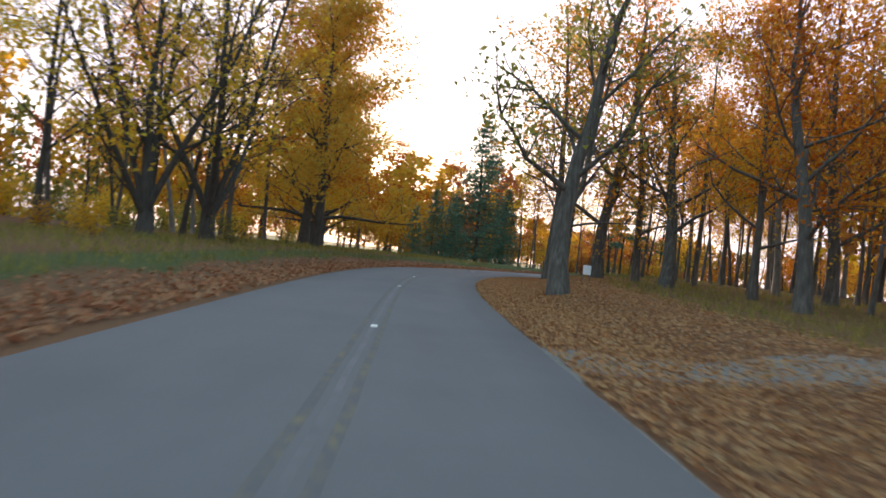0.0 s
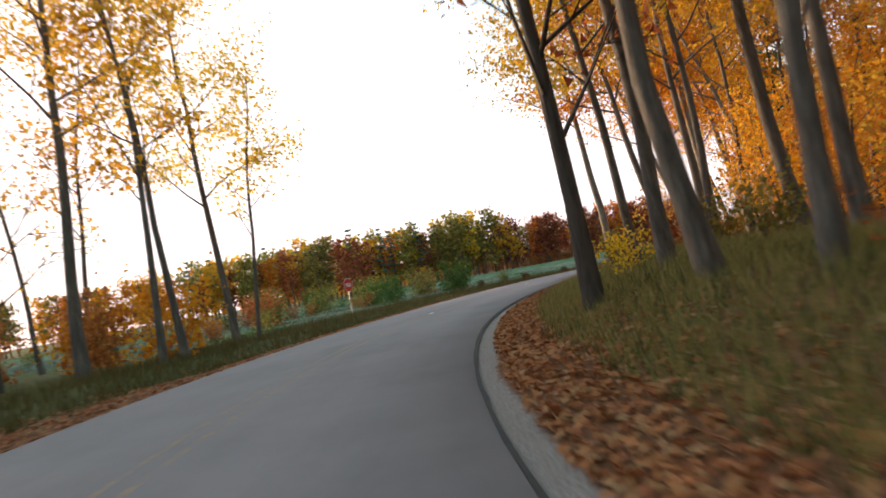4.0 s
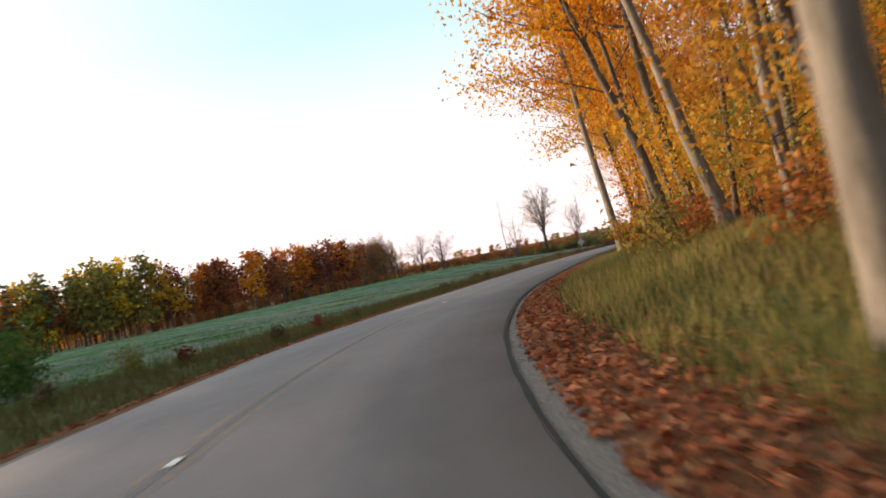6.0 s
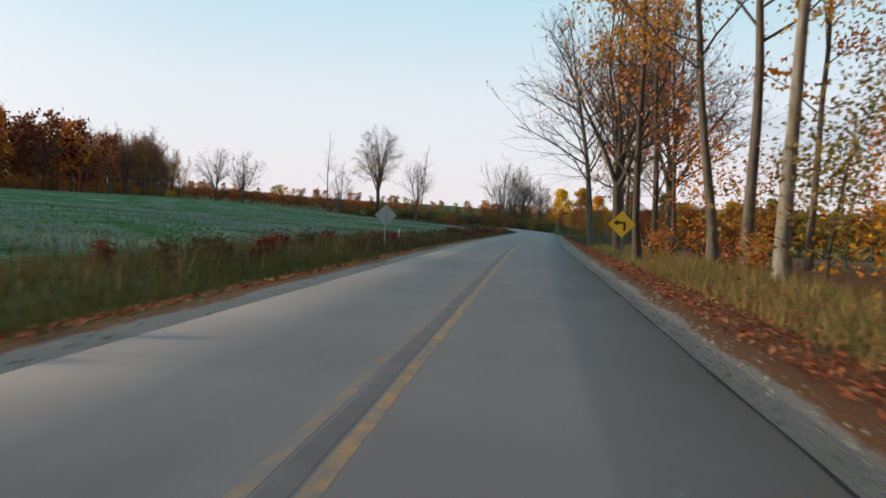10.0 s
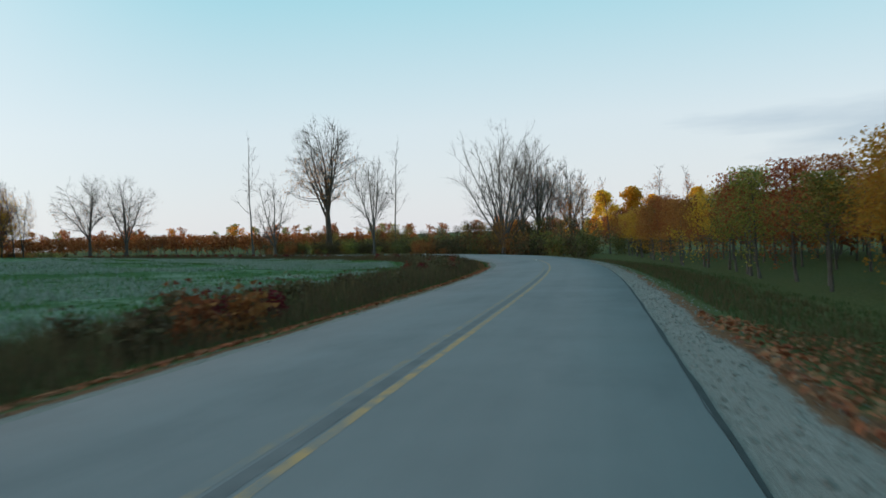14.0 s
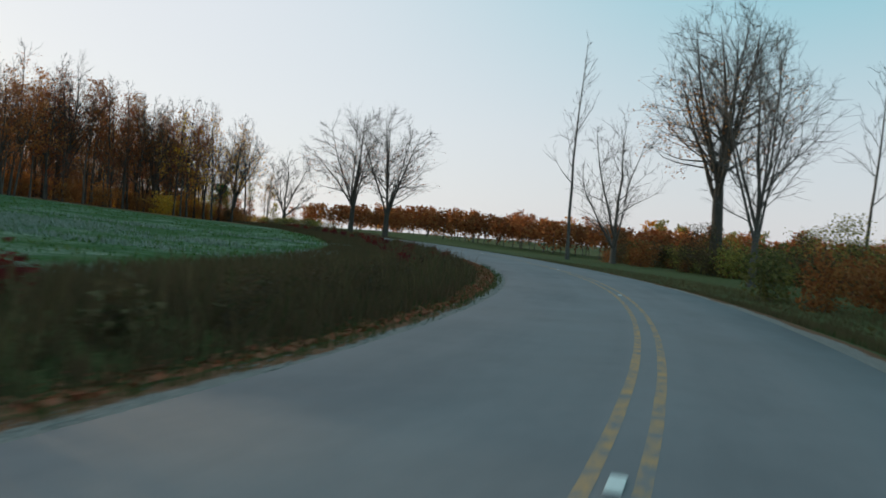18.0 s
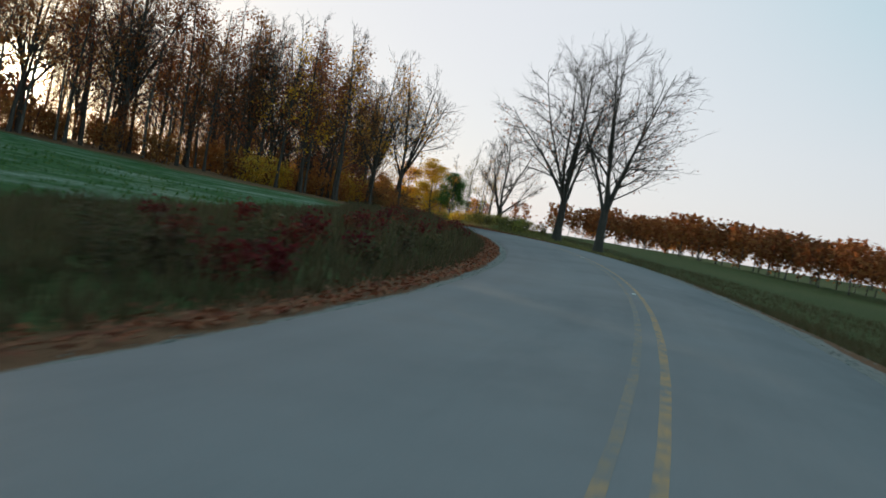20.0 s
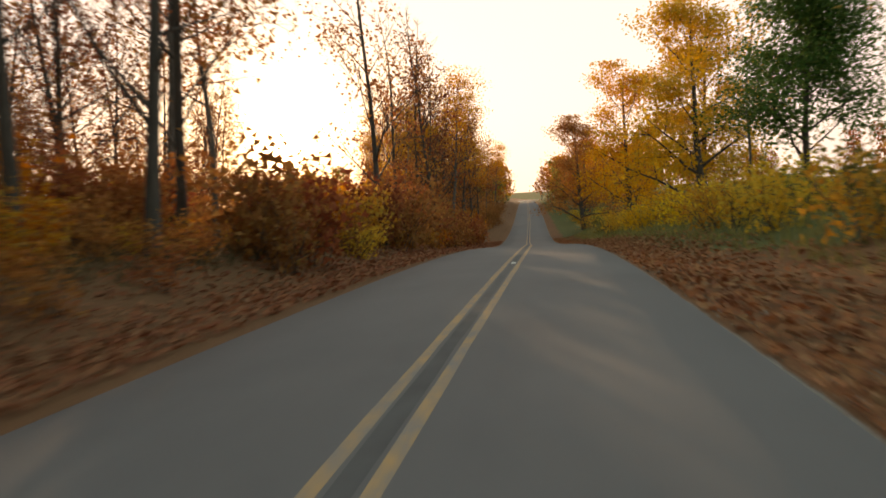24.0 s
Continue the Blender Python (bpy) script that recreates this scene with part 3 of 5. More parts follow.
def ribbon(name, s0, s1, lats, zoff, material, step=0.04, ragged=0.0):
    """A strip of the road's surface between the given distances across; zoff by place across."""
    sel = np.where((RS >= s0 - 1e-6) & (RS <= s1 + 1e-6))[0][:: max(1, round(step / 0.04))]
    lat = np.broadcast_to(np.asarray(lats, float), (len(sel), len(lats))).copy()
    if name == "road":
        lat[:, :2] += (LANE_L - half_left(RS[sel]))[:, None]
        lat[:, -2:] += (half_right(RS[sel]) - LANE_R)[:, None]
    if name == "edge_seam":
        lat += (half_right(RS[sel]) - LANE_R)[:, None]
    if ragged:
        w = wave(RP[sel, 0], RP[sel, 1], 1.1, 7.0) * ragged
        lat[:, -1] += w
        lat[:, 0] += wave(RP[sel, 0], RP[sel, 1], 1.3, 9.0) * ragged
    xy = RP[sel, None, :2] + RN[sel, None] * lat[..., None]
    z = RP[sel, 2][:, None] + np.asarray(zoff, float)[None]
    k, n = lat.shape
    i = np.arange(k * n).reshape(k, n)
    me = to_mesh(name, np.dstack([xy, z]).reshape(-1, 3), np.stack([i[:-1, :-1], i[:-1, 1:], i[1:, 1:], i[1:, :-1]], -1).reshape(-1, 4), smooth=True)
    uv = me.uv_layers.new(name="UVMap")
    vi = np.empty(len(me.loops), np.int32)
    me.loops.foreach_get("vertex_index", vi)
    along = np.broadcast_to(RLEN[sel][:, None], lat.shape).ravel()
    uv.data.foreach_set("uv", np.column_stack([lat.ravel()[vi], along[vi]]).astype(np.float32).ravel())
    me.materials.append(material)
    return me


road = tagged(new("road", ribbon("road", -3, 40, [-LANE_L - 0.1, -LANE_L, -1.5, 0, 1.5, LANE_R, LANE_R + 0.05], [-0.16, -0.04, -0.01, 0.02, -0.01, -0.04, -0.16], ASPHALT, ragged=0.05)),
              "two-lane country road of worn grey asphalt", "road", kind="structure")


def verge(name, side):
    step = np.concatenate([np.arange(0, 3.0, 0.3), np.arange(3.0, 12.6, 0.8)])
    sel = np.where(RS <= 34)[0]
    half = half_right(RS[sel]) if side > 0 else half_left(RS[sel])
    lat = side * (half[:, None] - 0.06 + step[None])
    xy = (RP[sel, None, :2] + RN[sel, None] * lat[..., None]).reshape(-1, 2)
    s = np.repeat(RS[sel], len(step))
    la = lat.ravel()
    zr = np.repeat(RP[sel, 2], len(step))
    known = (s, la, zr)
    off = np.abs(la) - np.repeat(half, len(step))
    z = height(xy, known) - 0.06 * (1 - smooth(0, 0.8, off)) - 0.03
    z -= 0.3 * smooth(11.0, 12.4, off)
    i = np.arange(len(sel) * len(step)).reshape(len(sel), len(step))
    q = np.stack([i[:-1, :-1], i[:-1, 1:], i[1:, 1:], i[1:, :-1]], -1).reshape(-1, 4)
    me = to_mesh(name, np.column_stack([xy, z]), q if side > 0 else q[:, ::-1], smooth=True)
    put_zone(me, xy, known)
    me.materials.append(GROUND)
    return new(name, me)


tagged(verge("verge_right", 1), "gravel shoulder running into leaf litter and long grass", "verge", kind="structure")
tagged(verge("verge_left", -1), "gravel shoulder running into weeds and leaf litter", "verge", kind="structure")

# centre lines, crack sealer and marker tabs, parts of the road
WORN, FADED, DIM, GONE = (YELLOW_PAINT, "worn yellow painted line"), (YELLOW_FADED, "faded yellow painted line"), (YELLOW_DARK, "nearly vanished yellow painted line"), (YELLOW_GONE, "nearly vanished yellow painted line")
for s0, s1, side, (paint, text) in ((-3, 3.2, 1, DIM), (3.2, 7.2, 1, FADED), (7.2, 40, 1, WORN), (-3, 3.2, -1, DIM), (3.2, 7.2, -1, FADED), (7.2, 9.8, -1, WORN), (9.8, 15.6, -1, FADED), (15.6, 17.7, -1, GONE), (17.7, 20.2, -1, WORN), (20.2, 22.9, -1, FADED), (22.9, 40, -1, WORN)):
    lats = [0.105, 0.205] if side > 0 else [-0.205, -0.105]
    part("centre_line", ribbon("centre_line", s0, s1, lats, [0.0192, 0.0173] if side > 0 else [0.0173, 0.0192], paint, ragged=0.008), None, road, text)
for s0, s1, wide in ((-3, 2.6, 0.035), (5.4, 7.2, 0.06), (8.8, 15.5, 0.075), (22.3, 32, 0.07)):
    part("crack_seal", ribbon("crack_seal", s0, s1, [-wide, 0, wide], [0.0205, 0.0213, 0.0205], SEALER if s0 < 20 else DARK_SEALER, ragged=0.012), None, road, "dark sealed joint")
# dark strip painted along the asphalt's edge for the shade of its drop
part("edge_seam", ribbon("edge_seam", 2.8, 16.5, [LANE_R - 0.005, LANE_R + 0.06], [-0.037, -0.06], SHADE_STRIP, ragged=0.02), None, road, "dark strip painted as the pavement edge's shade")
tab_me = box_mesh("marker_tab", 0.1, 0.34, 0.012, (0, 0, 0.03), 0.003)
tab_me.materials.append(WHITE_TAB)


def road_angle(s):
    j = min(int(np.searchsorted(RS, s)), len(RS) - 1)
    return math.degrees(math.atan2(-RT[j, 0], RT[j, 1]))


for ts in (0.44, 0.98, 1.36, 2.3, 3.3, 4.3, 5.52, 6.4, 7.48, 9.8, 11.68, 12.36, 16.4, 17.36, 18.24, 19.1, 19.9, 20.76, 21.44, 22.24, 23.48, 24.72):
    c = spot(ts, 0.0)
    j = int(np.searchsorted(RS, ts))
    ob = part("marker_tab", tab_me, None, road)
    ob.matrix_basis = pose(c[0] + 0.02, c[1], RP[j, 2], 0, 0, road_angle(ts))


# ---- trees ----
def bent(rng, start, way, length, n, wob, droop=0.0):
    """A limb's line: n + 1 points from start along way, wandering, rising or drooping."""
    pts, d = [np.asarray(start, float)], np.asarray(way, float)
    for _ in range(n):
        d = d + rng.normal(size=3) * wob + np.array([0, 0, droop])
        d = d / np.linalg.norm(d)
        pts.append(pts[-1] + d * length / n)
    return np.array(pts), d


def side_way(rng, axis_dir, angle, turn):
    """A direction that leaves axis_dir by angle, at the given turn about it."""
    ref = np.array([1.0, 0, 0]) if abs(axis_dir[2]) > 0.7 else np.array([0, 0, 1.0])
    a = np.cross(axis_dir, ref)
    a /= np.linalg.norm(a)
    b = np.cross(axis_dir, a)
    return axis_dir * math.cos(angle) + (a * math.cos(turn) + b * math.sin(turn)) * math.sin(angle)


def broadleaf(rng, h, r, bare=0.35, limbs=13, reach=0.3, rise=55, lean=0.02, leaves=2400, leaf=0.15, subs=3, wob=0.05, clump=0.5, top=1.0, cheap=False, flat=0.62):
    """Wood and leaves of a leafy tree. flat: thickness of the leaf sprays against their width."""
    wood, tips = Geo(), []
    trunk, _ = bent(rng, (0, 0, -0.25), (rng.normal() * lean, rng.normal() * lean, 1), h * 0.93, 10, lean * 0.9 + 0.012, 0.01)
    k = np.linspace(0, 1, len(trunk))
    rad = r * (1 - k * 0.86)
    rad[0] *= 1.28
    wood.tube(trunk[::2] if cheap else trunk, rad[::2] if cheap else rad, 5 if cheap else 9)
    turn = rng.uniform(0, 6.28)
    for i in range(limbs):
        f = bare + (0.97 - bare) * (i + rng.uniform(0, 0.8)) / limbs
        seg = min(int(f * 10), 9)
        p = trunk[seg] + (trunk[seg + 1] - trunk[seg]) * (f * 10 - seg)
        turn += 2.4 + rng.normal() * 0.3
        ang = radians(rise * (1 - 0.45 * (f - bare) / (1 - bare)) + rng.normal() * 8)
        length = h * reach * (1.15 - 0.75 * (f - bare) / (1 - bare)) * rng.uniform(0.75, 1.2)
        br = r * (1 - f * 0.86) * 0.42
        pts, d = bent(rng, p, side_way(rng, np.array([0, 0, 1.0]), ang, turn), length, 5, wob + 0.06, 0.03)
        wood.tube(pts[[0, 2, 5]] if cheap else pts, np.linspace(br, br * 0.25, 3 if cheap else 6), 3 if cheap else 4)
        tips += [(pts[n], 0.7) for n in (3, 4, 5)]
        for _ in range(subs):
            n = rng.randint(1, 5)
            q, _ = bent(rng, pts[n], side_way(rng, d, radians(rng.uniform(28, 62)), rng.uniform(0, 6.28)), length * rng.uniform(0.3, 0.55), 3, 0.12, 0.02)
            wood.tube(q[::3] if cheap else q[[0, 1, 3]], np.linspace(br * 0.42, br * 0.1, 2 if cheap else 3), 3)
            tips += [(q[m], 0.55) for m in (1, 2, 3)]
    crown = None
    if leaves:
        which = rng.randint(0, len(tips), leaves)
        c = np.array([tips[w][0] for w in which]) + np.clip(rng.normal(size=(leaves, 3)), -1.5, 1.5) * np.array([1, 1, flat]) * clump * np.array([tips[w][1] for w in which])[:, None] * 1.5
        c = c[c[:, 2] < h * top]
        crown = Geo()
        v, t = leaf_geo(rng, c, leaf, 0.25)
        crown.add(v, None, t)
    return wood, crown


def bare_tree(rng, h, r, limbs=24, low=0.16, reach=0.4, rise=38, subs=6, twigs=3, leaves=0, lean=0.0, split=0, cheap=False):
    """Wood of a leafless tree: leaders, upswept limbs, boughs and fine twigs; a few leaves may hang on."""
    wood, limb, tips = Geo(), Geo(), []
    stems = []
    trunk, d = bent(rng, (0, 0, -0.25), (lean, rng.normal() * 0.02, 1), h * (0.96 if not split else low + 0.1), 9, 0.03, 0.01)
    rad = np.linspace(r, r * (0.07 if not split else 0.75), 10)
    rad[0] *= 1.35
    wood.tube(trunk, rad, 8)
    stems.append((trunk, rad, low))
    for i in range(split):
        off = 4 + 34 * ((i * 0.618) % 1.0) + rng.normal() * 3
        way = side_way(rng, np.array([0, 0, 1.0]), radians(off), 6.28 * i / split + rng.normal() * 0.3)
        pts, _ = bent(rng, trunk[-1 - (i % 2)], way, h * (0.95 - low) * (1.0 - 0.011 * off) * rng.uniform(0.9, 1.0), 8, 0.06, 0.03)
        rr = np.linspace(r * 0.5, r * 0.06, 9)
        wood.tube(pts, rr, 5)
        stems.append((pts, rr, 0.12))
    picks = stems[1:] if split else stems
    for i in range(limbs):
        pts0, rad0, lo = picks[i % len(picks)]
        f = lo + (0.97 - lo) * ((i // len(picks)) + rng.uniform(0, 0.9)) / max(1, limbs // len(picks))
        f = min(f, 0.97)
        k = f * (len(pts0) - 1)
        n0 = int(k)
        p = pts0[n0] + (pts0[n0 + 1] - pts0[n0]) * (k - n0)
        br = max(np.interp(k, np.arange(len(rad0)), rad0) * 0.44, 0.02)
        ang = radians(rise * rng.uniform(0.75, 1.35) * (1.25 - 0.5 * f))
        length = h * reach * (1.1 - 0.85 * f) * rng.uniform(0.7, 1.15) * (0.62 if split else 1)
        pts, e = bent(rng, p, side_way(rng, np.array([0, 0, 1.0]), ang, rng.uniform(0, 6.28)), length, 5, 0.09, 0.05)
        limb.tube(pts[[0, 2, 5]] if cheap else pts, np.linspace(br, br * 0.25, 3 if cheap else 6), 3 if cheap else 4)
        for _ in range(subs):
            n = rng.randint(1, 5)
            q, g = bent(rng, pts[n], side_way(rng, e, radians(rng.uniform(18, 50)), rng.uniform(0, 6.28)), length * rng.uniform(0.3, 0.6), 3, 0.12, 0.06)
            limb.tube(q[::3] if cheap else q[[0, 1, 3]], np.linspace(max(br * 0.4, 0.014), 0.008, 2 if cheap else 3), 3)
            for _ in range(twigs):
                m = rng.randint(1, 4)
                w, _ = bent(rng, q[m], side_way(rng, g, radians(rng.uniform(15, 55)), rng.uniform(0, 6.28)), length * rng.uniform(0.14, 0.3), 2, 0.14, 0.06)
                limb.tube(w[::2], (0.011, 0.005), 3)
                tips.append(w[-1])
    crown = None
    if leaves:
        t = np.array(tips)
        t = t[t[:, 2] < h * (0.66 + 0.24 * rng.rand(len(t)) if cheap else 0.75)]
        c = t[rng.randint(0, len(t), leaves)] + rng.normal(size=(leaves, 3)) * 0.3
        crown = Geo()
        a, b = leaf_geo(rng, c, 0.1 if cheap else 0.09, 0.2)
        crown.add(a, None, b)
    return wood, crown, limb


def crowned(rng, h, r, fork=0.18, leaders=7, spread=28, wide=0.28, low=0.1, fat=0.9, limbs=10, boughs=6, twigs=5, angle=(26, 50), leaves=0, lean=0.0, wob=0.05):
    """Wood of a leafless tree whose leaders, limbs, boughs and twigs fill an egg-shaped crown. fat: 0.6 widest low down, 1 half-way, 2 high up."""
    wood, limb, tips = Geo(), Geo(), []

    def outside(p):
        u = (p[2] / h - low) / (1 - low)
        if u >= 1:
            return True
        w = wide * h * (math.sin(math.pi * max(u, 0.01) ** fat) ** 0.6 + 0.05)
        return math.hypot(p[0] - lean * p[2], p[1]) > w * rng.uniform(0.9, 1.08)

    def shoot(start, way, length, n, wobble, up):
        pts, d = bent(rng, start, way, length, n, wobble, up)
        for _ in range(7):
            if not outside(pts[-1]):
                break
            pts = pts[0] + (pts - pts[0]) * 0.8
        return pts, d

    trunk, _ = bent(rng, (0, 0, -0.25), (lean, 0, 1), h * fork, 5, 0.025)
    rad = r * np.array([1.45, 1.12, 1.0, 0.94, 0.9, 0.82])
    wood.tube(trunk, rad, 9)
    for i in range(leaders):
        off = spread * math.sqrt(i / max(1, leaders - 1)) + rng.normal() * 3 + 3
        way = side_way(rng, np.array([lean, 0, 1.0]), radians(off), 2.4 * i + rng.normal() * 0.3)
        root = trunk[5] if i < leaders // 2 else trunk[rng.randint(3, 6)]
        line, _ = shoot(root, way, h * (1.03 - fork), 9, wob, 0.035)
        thick = np.linspace(r * (0.62 if i == 0 else 0.44), 0.022, 10)
        wood.tube(line, thick, 6)
        for j in range(limbs):
            f = 0.1 + 0.86 * (j + rng.uniform(0, 1)) / limbs
            k = int(f * 9)
            along_way = line[k + 1] - line[k]
            along_way = along_way / np.linalg.norm(along_way)
            p = line[k] + (line[k + 1] - line[k]) * (f * 9 - k)
            br = max(thick[k] * 0.45, 0.024)
            pts, e = shoot(p, side_way(rng, along_way, radians(rng.uniform(*angle)), rng.uniform(0, 6.28)), h * 0.3 * (1.1 - 0.75 * f) * rng.uniform(0.6, 1.2), 4, wob + 0.06, 0.05)
            limb.tube(pts, np.linspace(br, 0.016, 5), 4)
            reach = np.linalg.norm(pts[-1] - pts[0])
            for _ in range(boughs):
                m = rng.randint(1, 5)
                q, g = shoot(pts[m], side_way(rng, e, radians(rng.uniform(20, 52)), rng.uniform(0, 6.28)), reach * rng.uniform(0.3, 0.6) + 0.2, 2, 0.12, 0.06)
                limb.tube(q, (min(br * 0.5, 0.024), 0.014, 0.009), 3)
                for _ in range(twigs):
                    base = q[rng.randint(0, 3)]
                    tip = base + side_way(rng, g, radians(rng.uniform(15, 50)), rng.uniform(0, 6.28)) * (reach * rng.uniform(0.1, 0.28) + 0.15)
                    limb.tube([base, tip], (0.011, 0.006), 3)
                    tips.append(tip)
    crown = None
    if leaves:
        t = np.array(tips)
        t = t[t[:, 2] < h * rng.uniform(0.3, 0.7, len(t))]
        crown = Geo()
        v, f = leaf_geo(rng, t[rng.randint(0, len(t), leaves)] + rng.normal(size=(leaves, 3)) * 0.25, 0.11, 0.2)
        crown.add(v, None, f)
    return wood, crown, limb


def conifer(rng, h, r, low=0.08, wide=0.2, layers=22, per=8, spiky=1.0, dens=9):
    wood, crown = Geo(), Geo()
    trunk, _ = bent(rng, (0, 0, -0.2), (0, 0, 1), h, 8, 0.008)
    wood.tube(trunk, np.linspace(r, r * 0.08, 9), 7)
    for i in range(layers):
        f = low + (0.985 - low) * (i / layers) ** 0.9
        z = f * h
        reach = h * wide * (1 - f) ** 0.8 * rng.uniform(0.75, 1.15) + 0.15
        for _ in range(per):
            a = rng.uniform(0, 6.28)
            pts, _ = bent(rng, (0, 0, z), (math.cos(a), math.sin(a), 0.15 - 0.25 * (1 - f)), reach, 4, 0.06, 0.02)
            wood.tube(pts[::2], np.linspace(0.035, 0.008, 3), 3)
            n = int(6 + reach * dens)
            at = rng.uniform(0.15, 1, n)
            c = np.stack([np.interp(at, np.linspace(0, 1, 5), pts[:, j]) for j in range(3)], 1) + rng.normal(size=(n, 3)) * np.array([0.16, 0.16, 0.11]) * (0.5 + reach * 0.35)
            v, t = leaf_geo(rng, c, 0.16 * spiky, 0.45)
            crown.add(v, None, t)
    return wood, crown


def bush(rng, h, wide, stems=9, leaves=330, leaf=0.115):
    wood, tips = Geo(), []
    for _ in range(stems):
        a = rng.uniform(0, 6.28)
        pts, d = bent(rng, (rng.normal() * 0.12 * wide, rng.normal() * 0.12 * wide, -0.1), (math.cos(a) * wide * 0.5 / h, math.sin(a) * wide * 0.5 / h, 1), h * rng.uniform(0.6, 1.0), 4, 0.1)
        wood.tube(pts, np.linspace(0.022, 0.006, 5), 3)
        tips += list(pts[1:])
        for _ in range(1):
            q, _ = bent(rng, pts[rng.randint(1, 4)], side_way(rng, d, 0.8, rng.uniform(0, 6.28)), h * 0.35, 2, 0.1)
            wood.tube(q, np.linspace(0.012, 0.004, 3), 3)
            tips += list(q[1:])
    crown = Geo()
    c = np.array(tips)[rng.randint(0, len(tips), leaves)] + rng.normal(size=(leaves, 3)) * 0.16 * wide
    c[:, 2] = np.abs(c[:, 2])
    v, t = leaf_geo(rng, c, leaf, 0.2)
    crown.add(v, None, t)
    return wood, crown


KIND = {}


def species(key, made, bark, leaf, name, label, category="tree"):
    wood, crown, limb = made if len(made) == 3 else (*made, None)
    KIND[key] = (wood.mesh(key + "_wood", True), bark, crown.mesh(key + "_leaves") if crown else None, leaf, name, label, category, limb.mesh(key + "_limbs") if limb else None)


def plant(key, x, y, turn=0.0, size=1.0, tall=1.0, leaf=None, label=None, group="", tilt=(0, 0), sink=0.0):
    """Stands one tree or shrub on the ground: trunk and crown under an empty at its foot. tilt: lean in degrees towards +x and +y."""
    wood, bark, crown, own, name, text, category, limb = KIND[key]
    z = float(height([(x, y)])[0])
    base = tagged(new(name), label or text, category, group)
    lean = Vector((tilt[0], tilt[1], 0))
    way = Matrix.Rotation(radians(lean.length), 4, Vector((0, 0, 1)).cross(lean).normalized()) if lean.length > 1e-4 else Matrix()
    base.matrix_basis = Matrix.Translation((x, y, z - sink)) @ way @ pose(0, 0, 0, 0, 0, turn) @ Matrix.Diagonal((size, size, size * tall, 1))
    ob = part("stem" if category == "shrub" else "trunk", wood, bark, base)
    if limb is not None:
        part("branchwork", limb, bark, base)
    if crown is not None:
        mat = leaf or own
        me = crown
        if leaf is not None and leaf is not own:
            tag = crown.name + "_" + leaf.name
            me = bpy.data.meshes.get(tag)
            if me is None:
                me = crown.copy()
                me.name = tag
                me.materials.clear()
                me.materials.append(leaf)
        ob = part("crown", me, mat, base)
    return base


def rs(n):
    return np.random.RandomState(n)


# forest trees: tall, clear below, leafy above
for i in range(4):
    species(f"maple{i}", broadleaf(rs(10 + i), 17.5, 0.165 + 0.016 * i, 0.33 + 0.04 * i, 15, 0.26, 60, 0.03, 7000, 0.088, 4, 0.05, 0.78, flat=0.36), BARK_PALE if i % 2 else BARK, L_ORANGE, "maple_tree", "tall maple with a pale grey trunk and orange autumn leaves")
for i in range(3):
    species(f"thin{i}", broadleaf(rs(20 + i), 16.5, 0.14, 0.36, 12, 0.21, 52, 0.035, 1000, 0.13, 2, 0.05, 0.6), BARK, L_RUST, "forest_tree", "slender forest tree with thinning autumn leaves")
for i in range(3):
    species(f"sapling{i}", broadleaf(rs(30 + i), 5.6, 0.05, 0.1, 12, 0.4, 66, 0.05, 1300, 0.082, 2, 0.07, 0.62, 1.0, True), BARK_DARK, L_YELLOW, "sapling", "leafy sapling with yellow autumn leaves under taller trees")
for i in range(3):
    species(f"far{i}", broadleaf(rs(40 + i), 16, 0.2, 0.1, 11, 0.27, 55, 0.02, 440, 0.5, 0, 0.06, 1.05, 1.0, True), BARK_DARK, L_RUST, "wood_tree", "broadleaf tree of the wood beyond the field in autumn colour")
species("bare0", crowned(rs(50), 22, 0.36, 0.1, 11, 36, 0.4, 0.03, 1.5, 9, 5, 4, (16, 34), 0, -0.06), TWIG, None, "bare_tree", "many-stemmed leafless tree fanning out in long upswept limbs")
species("bare1", crowned(rs(51), 19, 0.26, 0.22, 6, 21, 0.27, 0.2, 1.0, 10, 6, 5, (24, 44)), TWIG, None, "bare_tree", "leafless tree with fine upswept twigs beside the road")
species("bare2", crowned(rs(52), 20, 0.36, 0.16, 5, 40, 0.3, 0.1, 1.05, 11, 6, 4, (28, 58), 0, 0.0, 0.1), TWIG, None, "bare_tree", "leafless spreading tree with open crooked limbs")
species("brown0", bare_tree(rs(60), 18, 0.34, 54, 0.16, 0.54, 48, 8, 4, 700, 0, 6), BARK_DARK, L_RUST, "bare_tree", "nearly bare tree with a few rust-brown leaves")
species("brown1", crowned(rs(61), 29, 0.58, 0.3, 8, 21, 0.26, 0.1, 0.8, 14, 6, 5, (36, 72), 2200), BARK_DARK, L_RUST, "bare_tree", "tall oval leafless tree with some rust-brown leaves low down")
species("avenue", crowned(rs(62), 22, 0.42, 0.2, 6, 25, 0.36, 0.11, 1.05, 14, 6, 5, (32, 68), 500), BARK_DARK, L_RUST, "bare_tree", "big leafless roadside tree with heavy upswept limbs")
for i in range(3):
    species(f"wood{i}", bare_tree(rs(70 + i), 17, 0.15, 22, 0.14, 0.26, 42, 4, 3, 1150, 0, 0, True), BARK_DARK, L_RUST, "wood_tree", "slender dark tree with scattered brown leaves at the wood's edge")
for i in range(2):
    species(f"slender{i}", bare_tree(rs(86 + i), 15, 0.09, 12, 0.3, 0.2, 40, 4, 2, 420, 0.02), BARK_DARK, L_AMBER, "slender_tree", "slender half-bare tree with a few yellow leaves on the bank")
